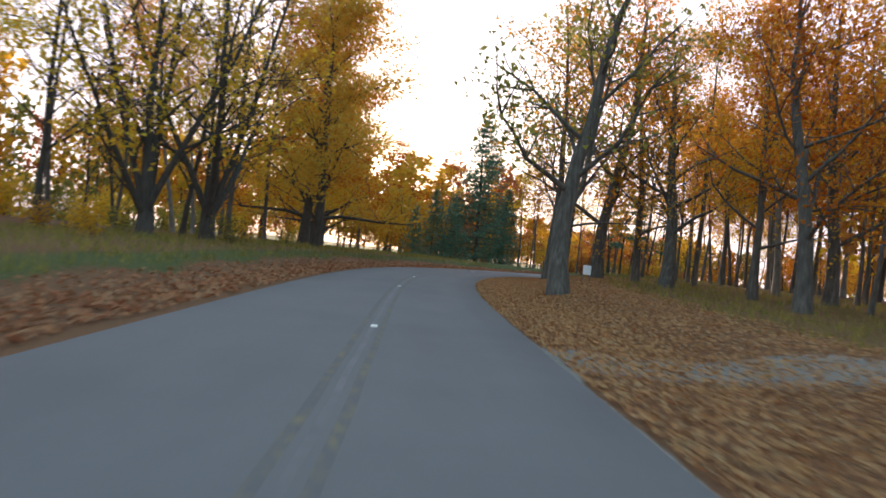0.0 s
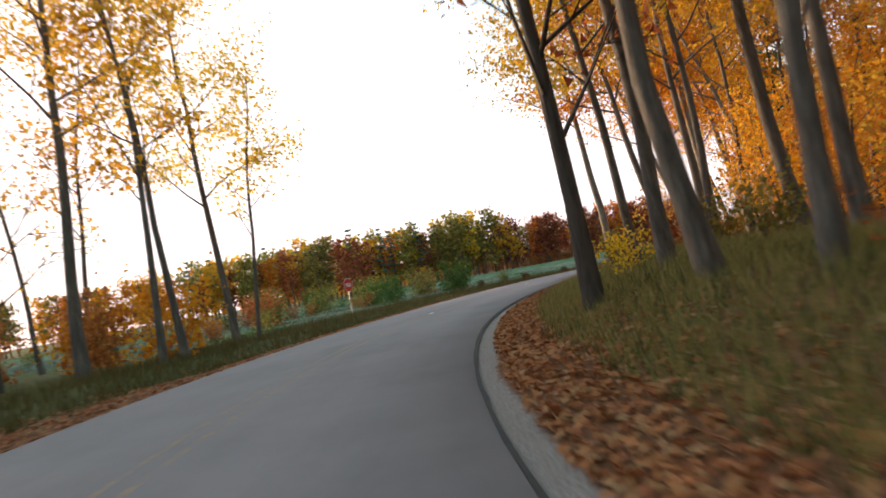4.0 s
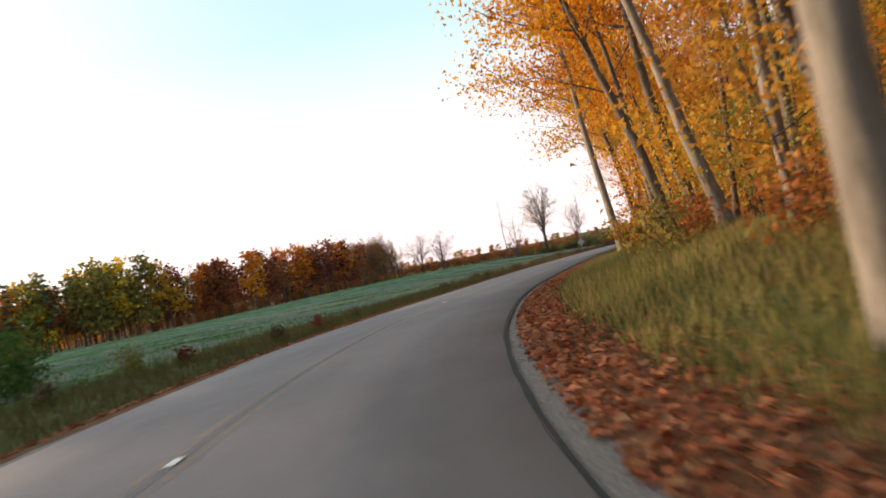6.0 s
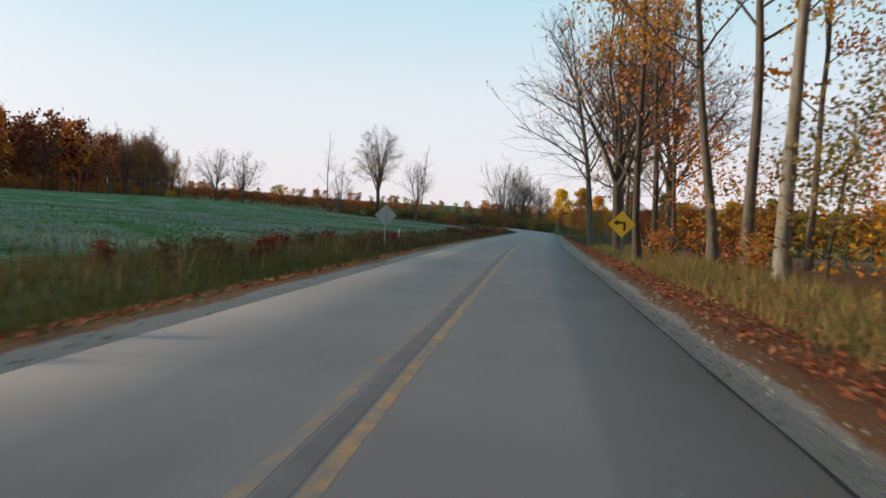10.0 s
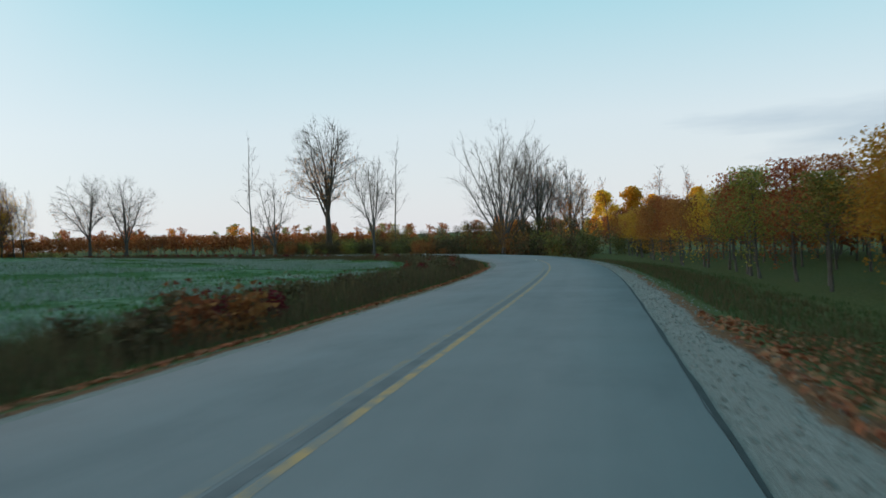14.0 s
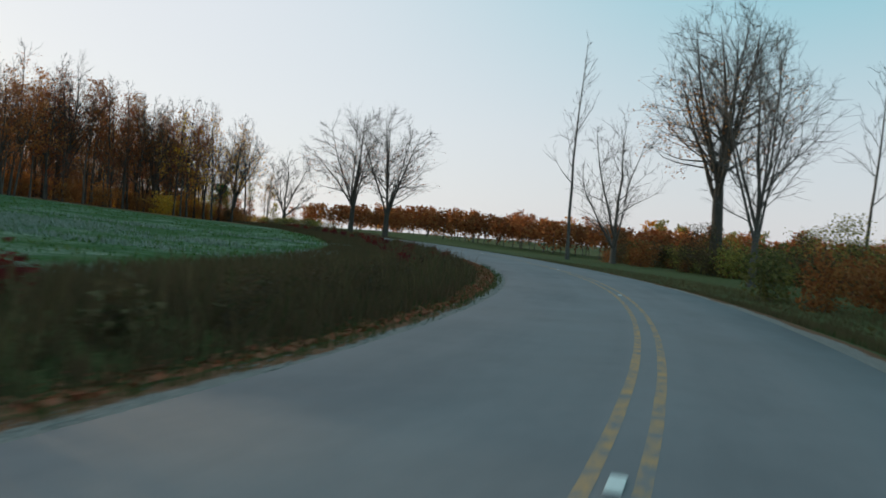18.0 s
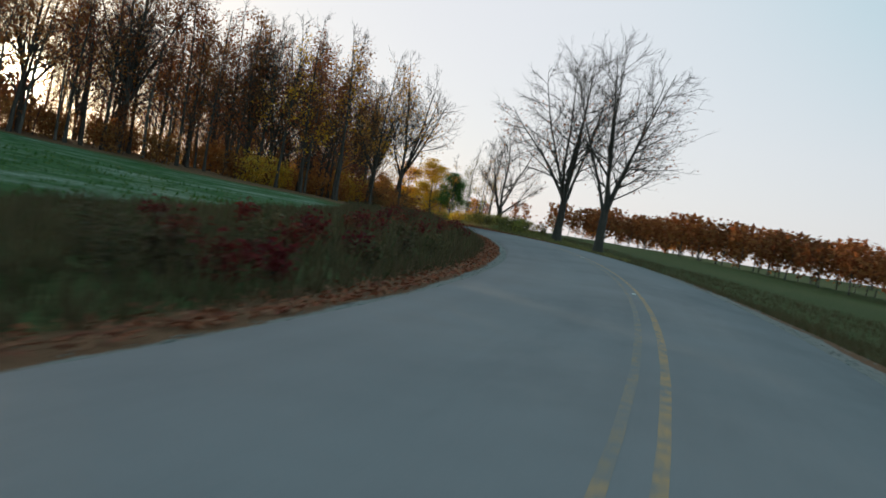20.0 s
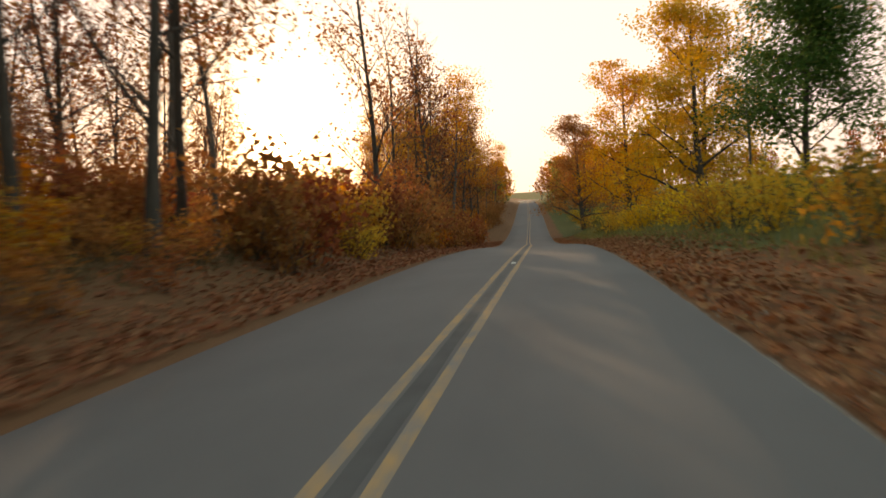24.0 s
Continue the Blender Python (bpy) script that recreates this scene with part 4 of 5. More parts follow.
species("poplar", bare_tree(rs(81), 18, 0.15, 14, 0.35, 0.24, 34, 4, 2, 0, 0.03), TWIG, None, "bare_tree", "tall thin leafless tree with few branches")
species("forked", crowned(rs(85), 16, 0.34, 0.07, 5, 30, 0.36, 0.06, 0.9, 9, 5, 4, (24, 50), 1700), BARK_DARK, L_YELLOW, "park_tree", "many-stemmed dark tree with sparse yellow leaves")
species("beech", bare_tree(rs(84), 18, 0.29, 30, 0.3, 0.4, 52, 7, 4, 160, 0.03), BARK, L_RUST, "bare_tree", "nearly leafless roadside beech with a smooth grey trunk")
species("oldbare", crowned(rs(83), 16.5, 0.38, 0.17, 5, 38, 0.38, 0.15, 1.0, 12, 6, 5, (22, 50), 160, 0.0, 0.08), BARK_DARK, L_RUST, "bare_tree", "old leafless tree with heavy spreading limbs above the bank")
species("oak", broadleaf(rs(90), 13.5, 0.36, 0.2, 13, 0.42, 50, 0.09, 3000, 0.105, 8, 0.14, 0.6), BARK, L_OLIVE, "oak_tree", "gnarled old oak with crooked limbs and thin yellowing leaves")
for i in range(3):
    species(f"park{i}", broadleaf(rs(95 + i), 16, 0.26 + 0.1 * i, 0.2, 17, 0.33, 64, 0.05, 4600, 0.105, 6, 0.09, 0.66, flat=0.45), BARK, L_YELLOW, "maple_tree", "sturdy park maple with crooked limbs and yellowing leaves")
species("goldfar", broadleaf(rs(92), 15, 0.28, 0.08, 16, 0.34, 60, 0.03, 3400, 0.36, 2, 0.06, 0.9, 1.0, True), BARK_DARK, L_YELLOW, "maple_tree", "full golden tree above the orchard")
species("golden", broadleaf(rs(91), 15, 0.3, 0.08, 20, 0.36, 64, 0.03, 15000, 0.105, 4, 0.06, 0.78, flat=0.5), BARK_DARK, L_ORANGE, "maple_tree", "full golden-orange maple at the roadside")
species("round", broadleaf(rs(92), 9, 0.18, 0.22, 20, 0.42, 66, 0.03, 22000, 0.075, 4, 0.06, 0.62, flat=0.7), BARK_DARK, L_GREEN, "green_tree", "round dense dark green tree still in full leaf")
species("spruce", conifer(rs(93), 15, 0.2, 0.03, 0.3, 27, 8, 0.75, 20), BARK_DARK, NEEDLE, "spruce_tree", "dark green spruce with drooping boughs")
species("pine", conifer(rs(94), 17, 0.2, 0.3, 0.19, 10, 5, 1.9, 7), BARK_DARK, NEEDLE, "pine_tree", "tall pine with open tiers of dark green needles")
for i in range(2):
    species(f"orchard{i}", broadleaf(rs(100 + i), 5.4, 0.085, 0.32, 14, 0.4, 52, 0.04, 4200, 0.065, 2, 0.07, 0.52, 0.99, True), BARK, L_RUST, "orchard_tree", "small orchard tree with a rust-orange crown in a planted row")
    species(f"orchfar{i}", broadleaf(rs(105 + i), 5.4, 0.085, 0.22, 7, 0.44, 54, 0.04, 300, 0.32, 0, 0.07, 0.95, 1.0, True), BARK, L_RUST, "orchard_tree", "small orchard tree with a rust-orange crown in a distant row")
for i in range(2):
    species(f"bush{i}", bush(rs(110 + i), 1.7, 1.7, 8, 420, 0.085), BARK_DARK, L_OLIVE, "shrub", "tangled roadside shrub with olive and yellow leaves", "shrub")
species("sumac", bush(rs(113), 1.25, 1.3, 8, 280, 0.12), BARK_DARK, L_RED, "sumac_shrub", "red-leaved sumac shrub among the weeds", "shrub")
species("thicket", bush(rs(114), 3.4, 3.0, 9, 900, 0.135), BARK_DARK, L_OLIVE, "thicket", "dense thicket of brush in olive and rust", "shrub")

RND = random.Random(5)
TAKEN = []


def clear_of(x, y, gap):
    return all((x - a) ** 2 + (y - b) ** 2 > gap * gap for a, b in TAKEN)


BULK = {}


def stand(keys, x, y, size=1.0, leaf=None, tall=1.0, tilt=None, label=None, group="", spread=0.12):
    TAKEN.append((x, y))
    tl = tilt if tilt is not None else (RND.gauss(0, 1.6), RND.gauss(0, 1.6))
    key, turn, size, leaf = RND.choice(keys), RND.uniform(0, 360), size * RND.uniform(1 - spread, 1 + spread), RND.choice(leaf) if isinstance(leaf, list) else leaf
    if key in ("pine", "spruce"):
        leaf = None
    if key in ("thicket", "bush0", "bush1") and group in ("park undergrowth", "wood undergrowth", "verge brush", "roadside thicket"):
        BULK.setdefault(group, []).append((key, x, y, turn, size, leaf))
        return None
    if key[:3] == "far" and label is None or key[:7] == "orchfar":
        BULK.setdefault(group or "far trees", []).append((key, x, y, turn, size, leaf))
        return None
    return plant(key, x, y, turn, size, tall, leaf, label, group, tl)


def bulk_trees(name, rows, label):
    """Distant trees that nobody could count, joined into one object."""
    z = height([(r[1], r[2]) for r in rows])
    verts, quads, tris, qmat, tmat, mats, n = [], [], [], [], [], [], 0
    for (key, x, y, turn, size, leaf), zz in zip(rows, z):
        wood, bark, crown, own = KIND[key][:4]
        m = np.array(pose(x, y, zz, 0, 0, turn) @ Matrix.Scale(size, 4))
        for me, mat in ((wood, bark), (crown, leaf or own)):
            if mat not in mats:
                mats.append(mat)
            v = np.empty(len(me.vertices) * 3, np.float32)
            me.vertices.foreach_get("co", v)
            idx = np.empty(len(me.loops), np.int32)
            me.loops.foreach_get("vertex_index", idx)
            verts.append(v.reshape(-1, 3) @ m[:3, :3].T + m[:3, 3])
            if me is wood:
                quads.append(idx.reshape(-1, 4) + n)
                qmat += [mats.index(mat)] * (len(idx) // 4)
            else:
                tris.append(idx.reshape(-1, 3) + n)
                tmat += [mats.index(mat)] * (len(idx) // 3)
            n += len(me.vertices)
    me = to_mesh(name, np.concatenate(verts), np.concatenate(quads), np.concatenate(tris))
    for mat in mats:
        me.materials.append(mat)
    me.polygons.foreach_set("material_index", np.array(qmat + tmat, np.int32))
    return tagged(new(name, me), label, "trees", kind="stuff")


def in_sun_gap(x, y, low=False):
    """A clearing in the last wood through which the low sun shines on the road. low: whether brush is kept out of it too."""
    if low:
        return 288 < y < 350 and abs(x - (439.0 - 0.075 * (y - 285))) < 1.6
    if 240 < y < 420 and min(abs(x - (408.5 - 0.0805 * (y - 190.5))), abs(x - (431.9 - 0.0805 * (y - 252.7)))) < 0.9:
        return True
    return 300 < y < 520 and abs(x - (440.8 - 0.055 * (y - 289))) < 0.084 * (y - 289)


def scatter(keys, s0, s1, l0, l1, count, gap, size=1.0, leaf=None, group="", inside=None):
    done = tries = 0
    while done < count and tries < count * 12:
        tries += 1
        s, lat = RND.uniform(s0, s1), RND.uniform(l0, l1)
        x, y = (float(v) for v in spot(s, lat))
        _, off, _ = nearest([(x, y)])
        if abs(off[0]) < min(abs(l0), abs(l1)) - 0.3 or not clear_of(x, y, gap) or in_sun_gap(x, y, keys[0] in ("thicket", "bush0")) or (inside and not inside(x, y)):
            continue
        stand(keys, x, y, size, leaf, group=group)
        done += 1


def keep_off(x, y, least):
    """Moves a place out to the given distance from the road's middle."""
    _, lat, _ = nearest([(x, y)])
    if abs(lat[0]) < least:
        s, _, _ = nearest([(x, y)])
        x, y = (float(v) for v in spot(s[0], math.copysign(least, lat[0])))
    return x, y


MAPLES, THINS, SAPS, FARS = [f"maple{i}" for i in range(4)], [f"thin{i}" for i in range(3)], [f"sapling{i}" for i in range(3)], [f"far{i}" for i in range(3)]
WOODS = ["wood0", "wood1", "wood2"]
FALL = [L_ORANGE, L_ORANGE, L_YELLOW, L_YELLOW, L_RUST]

# 1. park woods at the start
stand(["oak"], 4.5, 30.6, 1.15, None, tilt=(0, -3), spread=0)
for x, y, k in ((7.0, 54.2, "park0"), (10.4, 54.8, "park1"), (13.2, 55.4, "park0"), (13.9, 50.0, "park2"), (16.6, 42.8, "park0"), (9.5, 63.5, "thin2"), (22.5, 46.5, "park1"), (19.0, 50.0, "thin0"), (18.0, 58.0, "maple0"), (15.0, 33.0, "park1"), (24.0, 38.0, "maple0")):
    stand([k], x, y, 1.15, [L_YELLOW, L_ORANGE, L_AMBER])
scatter(MAPLES + THINS + THINS, -0.3, 3.2, 14, 60, 66, 3.2, 1.15, [L_YELLOW, L_YELLOW, L_ORANGE, L_RUST], "park woods")
scatter(SAPS, -0.3, 3.2, 26, 66, 36, 3.0, 1.0, [L_YELLOW, L_ORANGE])
scatter(FARS, -0.6, 3.4, 52, 84, 30, 4.5, 1.0, [L_YELLOW, L_ORANGE, L_RUST], "park woods")
for x, y, k, c in ((-14.2, 37.5, "forked", None), (-16.0, 43.0, "wood1", L_YELLOW), (-12.6, 42.5, "forked", None), (-15.2, 46.5, "wood2", L_YELLOW), (-18.5, 36.0, "wood0", L_YELLOW), (-20.5, 41.0, "thin1", L_YELLOW), (-13.2, 49.0, "thin0", L_YELLOW), (-16.5, 55.0, "wood0", L_YELLOW), (-13.5, 61.0, "thin2", L_ORANGE), (-9.0, 57.0, "golden", L_AMBER), (-12.3, 71.0, "golden", L_ORANGE),
                   (-13.2, 83.4, "golden", L_YELLOW), (-15.3, 101.7, "golden", L_AMBER), (-18, 118, "golden", L_AMBER), (-22, 66, "maple1", L_ORANGE), (-24, 88, "maple0", L_YELLOW), (-13, 128, "maple2", L_ORANGE), (-10, 142, "golden", None)):
    stand([k], x, y, 1.38 if k == "golden" else 1.2, c)
scatter(THINS + WOODS + MAPLES, -0.5, 2.3, -48, -18, 34, 3.6, 0.95, [L_YELLOW, L_ORANGE, L_RUST], "park woods")
scatter(["bush0", "bush1"], 0.3, 2.2, -16, -9, 12, 2.0, 0.8, [L_YELLOW, L_OLIVE])
stand(["spruce"], 3.9, 99.0, 1.22, tilt=(0, 0), spread=0)
for x, y, sz in ((-1.5, 103.5, 0.55), (1.0, 106, 0.62), (-4, 108, 0.5), (7.5, 104, 0.7)):
    stand(["spruce"], x, y, sz, tilt=(0, 0))
for x, y in ((9.6, 103.6), (12, 108), (15, 112), (9, 115), (5, 118), (18, 109), (20, 117), (13, 121), (24, 114), (0, 116), (22, 106)):
    stand(["thin0", "wood0", "thin1", "thin2", "maple0"], x, y, 0.9, [L_ORANGE, L_RUST, L_YELLOW])

def low_fill(keys, x0, x1, y0, y1, count, gap, size, leaf, group, off):
    """Low distant growth, also across the clearing."""
    for _ in range(count):
        x, y = RND.uniform(x0, x1), RND.uniform(y0, y1)
        _, lat, _ = nearest([(x, y)])
        if abs(lat[0]) > off:
            stand(keys, x, y, size, leaf, group=group)


def fill(keys, x0, x1, y0, y1, count, gap, size, leaf, group, off=9.0):
    done = tries = 0
    while done < count and tries < count * 10:
        tries += 1
        x, y = RND.uniform(x0, x1), RND.uniform(y0, y1)
        _, lat, _ = nearest([(x, y)])
        if abs(lat[0]) > off and clear_of(x, y, gap) and not in_sun_gap(x, y):
            stand(keys, x, y, size, leaf, group=group)
            done += 1


fill(FARS, -62, 10, 122, 190, 60, 4.6, 1.0, [L_YELLOW, L_ORANGE, L_RUST, L_YELLOW], "park woods")
fill(FARS, -90, -40, 20, 120, 40, 5.0, 0.9, [L_OLIVE, L_ORANGE, L_YELLOW], "park woods")
fill(["thicket", "sapling0", "sapling2"], -34, 22, 110, 126, 40, 2.3, 0.95, [L_ORANGE, L_RUST, L_YELLOW], "park undergrowth")
fill(["thicket"], -60, -24, 20, 112, 40, 3.0, 0.95, [L_OLIVE, L_OLIVE, L_YELLOW], "park undergrowth")
fill(["thicket"], 40, 75, -10, 80, 40, 3.0, 0.95, [L_ORANGE, L_RUST, L_YELLOW], "park undergrowth")

# 2. the right-hand curve: wood on the inside, roadside trees and field outside
for x, y, k, sz in ((47.6, 124.2, "maple0", 1.25), (47.2, 122.0, "thin0", 0.8), (40.5, 117.3, "thin1", 1.1), (39.3, 116.8, "thin2", 1.0), (37.9, 119.6, "maple2", 1.15), (42.5, 128.5, "thin0", 1.0), (42.8, 134.0, "thin1", 1.0), (36.0, 122.0, "wood0", 1.0),
                    (31.0, 117.5, "pine", 0.95), (28.5, 114.5, "wood1", 1.05), (27.0, 118.5, "pine", 1.0), (24.5, 113.5, "pine", 0.95), (22.5, 110.5, "wood2", 1.0), (20.0, 113.0, "thin1", 1.0), (30, 126, "maple2", 0.9), (25, 124, "pine", 0.9)):
    stand([k], x, y, sz, None if k in ("pine", "poplar") else [L_YELLOW, L_YELLOW, L_AMBER])
# low trees added out of view to keep the low sun off the road
fill(FARS, -15, 43, 142, 205, 60, 3.6, 0.5, [L_ORANGE, L_YELLOW, L_RUST], "park woods")
fill(["thicket"], 18, 42, 120, 142, 26, 2.4, 0.9, [L_ORANGE, L_RUST, L_OLIVE], "park undergrowth")
# eastern part is the tree line, the unseen western part added to block sun
WEST_WOOD = [(-20, 285), (30, 297), (85, 312), (110, 342), (178, 336)]
fill(["bush0", "bush1", "thicket"], 46, 84, 132, 156, 44, 1.8, 0.75, [L_GREEN, L_GREEN, L_OLIVE, L_RUST], "low brush by the side road")
EDGE_TREES = [(25.5, 84.6, 1.0), (28.4, 86.4, 1.2), (31.0, 88.0, 1.0), (34.6, 90.0, 1.1), (38.4, 92.4, 1.0), (35.7, 95.9, 0.8), (40.0, 98.6, 0.9), (44.2, 101.4, 0.7), (33.7, 93.7, 0.9), (37.7, 94.3, 1.0), (45.0, 97.3, 0.9), (72.1, 111.1, 0.9), (55.1, 103.8, 1.2), (63.2, 112.5, 0.9), (61.9, 108.6, 1.2), (66.5, 109.4, 0.9), (69.5, 105.5, 1.0), (70.5, 109.6, 1.1),
              (74.4, 111.9, 0.8), (77.5, 110.3, 1.2), (79.8, 113.0, 1.1), (85.5, 114.6, 1.0), (91.8, 113.6, 1.4), (93.2, 115.2, 1.0), (97.3, 114.4, 0.7), (95.4, 117.2, 1.0), (103.5, 116.6, 1.0), (111.6, 117.3, 0.8), (113.7, 117.2, 1.2), (120.0, 117.8, 1.3), (121.4, 117.0, 0.9),
              (126.5, 116.4, 0.8), (132.5, 117.8, 1.0), (134.2, 117.0, 1.1), (141.6, 118.8, 0.8), (143.8, 117.3, 0.8), (146.4, 117.2, 1.0), (149.6, 118.3, 0.9), (158.9, 112.5, 1.3), (160.7, 117.0, 0.8), (166.0, 116.6, 1.0), (170.2, 116.8, 1.2)]
for x, y, girth in EDGE_TREES:
    x, y = keep_off(x, y, 5.2)
    s_at, _, _ = nearest([(x, y)])
    out = -RN[int(np.searchsorted(RS, s_at[0]))]
    lean = RND.gauss(4.0 if x < 60 else 7.0 if x < 150 else 4.0, 1.3)
    # up to x 60 only the darker-barked maples, painting in their backlit shade
    stand(["maple0", "maple2"] if x < 60 else MAPLES, x, y, 0.62 + 0.42 * girth, [L_ORANGE, L_YELLOW, L_ORANGE] if x < 60 else [L_ORANGE, L_AMBER, L_ORANGE], tilt=(out[0] * lean + RND.gauss(0, 1), out[1] * lean + RND.gauss(0, 1)), group="woodland edge")
scatter(["maple0", "maple3"] + THINS, 3.0, 11.4, 8.5, 24, 74, 3.0, 1.0, FALL, "woodland")
scatter(FARS, 3.0, 11.6, 22, 48, 54, 3.8, 1.0, FALL, "woodland")
scatter(SAPS, 4.2, 6.6, 12, 22, 26, 1.8, 1.0, [L_AMBER, L_ORANGE, L_ORANGE], "woodland saplings")
scatter(SAPS, 6.6, 11.6, 7.6, 20, 112, 1.6, 1.0, [L_AMBER, L_ORANGE, L_OLIVE, L_ORANGE], "woodland saplings")
scatter(["bush0", "bush1"], 3.2, 11.8, 6.6, 9.5, 40, 1.5, 0.75, [L_OLIVE, L_YELLOW, L_RUST])
stand(["pine"], 75.0, 106.5, 0.8, tilt=(0, 0))
stand(["wood1"], 37.7, 99.1, 1.25, L_RUST, tilt=(-1, 2), spread=0.0, group="woodland edge")
for x, y, k in ((203.5, 119.2, "beech"), (209.1, 116.4, "poplar"), (205.6, 116.8, "wood2"), (206.0, 115.6, "beech"), (202.6, 116.4, "wood1"), (209.5, 113.6, "wood0"), (184.8, 118.9, "brown0"), (177.5, 118.0, "wood1"), (173.0, 119.2, "wood2"), (188.0, 115.5, "wood0"), (193.3, 117.8, "thin1"), (196.0, 114.5, "brown0")):
    stand([k], x, y, 1.0, tilt=(RND.gauss(0, 1), (6.0 if y > 119 else 2.0) + RND.gauss(0, 1)), group="bare roadside trees")

# 3. wood beyond the field, from the pines in the west to the road in the east
EDGE_WOOD = [(178, 335), (205, 300), (258, 262), (282, 244), (359, 231), (392, 246), (419, 254)]


def along(poly, f):
    p = np.array(poly, float)
    d = np.concatenate([[0], np.cumsum(np.linalg.norm(np.diff(p, axis=0), axis=1))])
    return np.array([np.interp(f * d[-1], d, p[:, j]) for j in range(2)])


for n in range(90):
    p = along(WEST_WOOD, (n + RND.random()) / 90)
    stand(FARS, float(p[0] + RND.gauss(0, 2)), float(p[1] + RND.choice([0, 0, 5, 10, 16])), 1.1, [L_YELLOW, L_ORANGE, L_YELLOW, L_OLIVE], group="field wood")
for n in range(210):
    f = (n + RND.random()) / 210
    p = along(EDGE_WOOD, f)
    deep = RND.choice([0, 0, 4, 8, 13, 19, 26, 34])
    x, y = float(p[0] + RND.gauss(0, 1.5)), float(p[1] + deep + RND.gauss(0, 1.5))
    if in_sun_gap(x, y):
        continue
    if f < 0.42 and RND.random() < 0.9:
        stand(["pine", "far0", "far1", "far2"], x, y, 1.3, [L_OLIVE, L_YELLOW, L_YELLOW, L_OLIVE], label="tall green and yellow tree in the wood beyond the field")
    elif f > 0.7:
        stand(WOODS, x, y, 1.08, [L_BROWN, L_BROWN, L_RUST], group="field wood")
    else:
        stand(FARS + FARS + WOODS, x, y, 1.08, [L_BROWN, L_RUST, L_BROWN, L_RED, L_ORANGE, L_BROWN], group="field wood")
# second band added behind the wood's edge to hold back the low sun
fill(FARS, 190, 335, 275, 350, 64, 4.5, 1.1, [L_RUST, L_OLIVE, L_ORANGE], "field wood")
for n in range(70):
    p = along(EDGE_WOOD, 0.72 + 0.28 * (n + RND.random()) / 70)
    x, y = float(p[0] + RND.gauss(0, 1)), float(p[1] + RND.choice([1, 3, 6, 10, 15, 20]) + RND.gauss(0, 1))
    if in_sun_gap(x, y):
        continue
    stand(WOODS + THINS + ["brown0"], x, y, 1.0, [L_BROWN, L_BROWN, L_RUST, L_RUST], group="field wood")
for n in range(150):
    p = along(EDGE_WOOD, 0.42 + 0.58 * (n + RND.random()) / 150)
    stand(["thicket", "thicket", "sapling1"], float(p[0] + RND.gauss(0, 1)), float(p[1] + RND.uniform(-1, 22)), 0.85, [L_BROWN, L_RUST, L_BROWN], group="wood undergrowth")
stand(["far0"], 274.2, 240.5, 1.15, L_ORANGE, label="bright orange maple standing out in the wood")
scatter(WOODS, 22.0, 28.5, -40, -7.0, 122, 2.1, 1.08, [L_RUST, L_RUST, L_BROWN, L_ORANGE], "field wood", lambda x, y: y > 247 or x > 424)
scatter(THINS + ["maple0", "maple2"], 22.8, 30, -22, -6.8, 22, 3.2, 0.95, [L_ORANGE, L_RUST, L_YELLOW], "field wood")
scatter(SAPS + ["thicket"], 22.2, 30, -26, -6.0, 70, 1.8, 0.8, [L_RUST, L_BROWN, L_RUST], "wood undergrowth", lambda x, y: y > 244)
fill(WOODS, 368, 432, 258, 282, 12, 3.4, 1.0, [L_RUST, L_RUST, L_ORANGE], "field wood", 14)
fill(FARS, 340, 380, 285, 400, 20, 5.0, 1.0, [L_RUST, L_RUST, L_OLIVE], "field wood", 22)
scatter(["bush0", "bush1", "thicket"], 22.3, 29, -11, -5.6, 90, 1.1, 0.9, [L_RUST, L_BROWN, L_BROWN], "wood undergrowth", lambda x, y: y > 247)
scatter(["thicket", "bush1"], 22.4, 23.4, -10.5, -6.2, 24, 1.0, 0.66, [L_RUST, L_BROWN, L_BROWN, WEED], "", lambda x, y: y > 247)
# amber and orange among the rust put a sunlit gold into this brush
scatter(["thicket", "bush1"], 23.4, 27.0, -10.0, -5.4, 110, 0.95, 0.8, [L_RUST, L_RUST, L_AMBER, L_ORANGE, L_BROWN])
scatter(["bush1"], 24.0, 26.0, -9.0, -5.6, 26, 0.8, 0.55, [L_RUST, L_AMBER, L_RUST])
scatter(["thicket"], 23.8, 25.4, -12, -6.6, 30, 0.9, 0.78, [L_RUST, L_RUST, L_ORANGE])
scatter(["thicket"], 23.8, 27.5, -26, -9.5, 60, 1.6, 0.85, [L_RUST, L_BROWN, L_RUST], "wood undergrowth")
fill(["thicket"], 355, 424, 250, 275, 60, 2.6, 1.0, [L_BROWN, L_RUST], "wood undergrowth")
scatter(["thicket"], 22.3, 27, -24, -8, 80, 1.9, 0.9, [L_RUST, L_RUST, L_ORANGE, L_AMBER], "wood undergrowth", lambda x, y: y > 246)

# orchard rows on the low side of the road, and beyond the left-hand curve
for row in range(7):
    for n in range(42):
        x = 222 + n * 3.0 + RND.gauss(0, 0.25)
        y = 110.0 + 0.062 * (x - 243) - row * 5.2 + RND.gauss(0, 0.25)
        _, lat, _ = nearest([(x, y)])
        if lat[0] > 8.5 and (row < 4 or n % 2):
            stand(["orchard0", "orchard1"] if row < 2 else ["orchfar0", "orchfar1"], x, y, 0.92, [L_RUST, L_RUST, L_AMBER, L_RUST, L_RUST, L_OLIVE, L_BROWN], tilt=(0, 0), group="orchard rows")
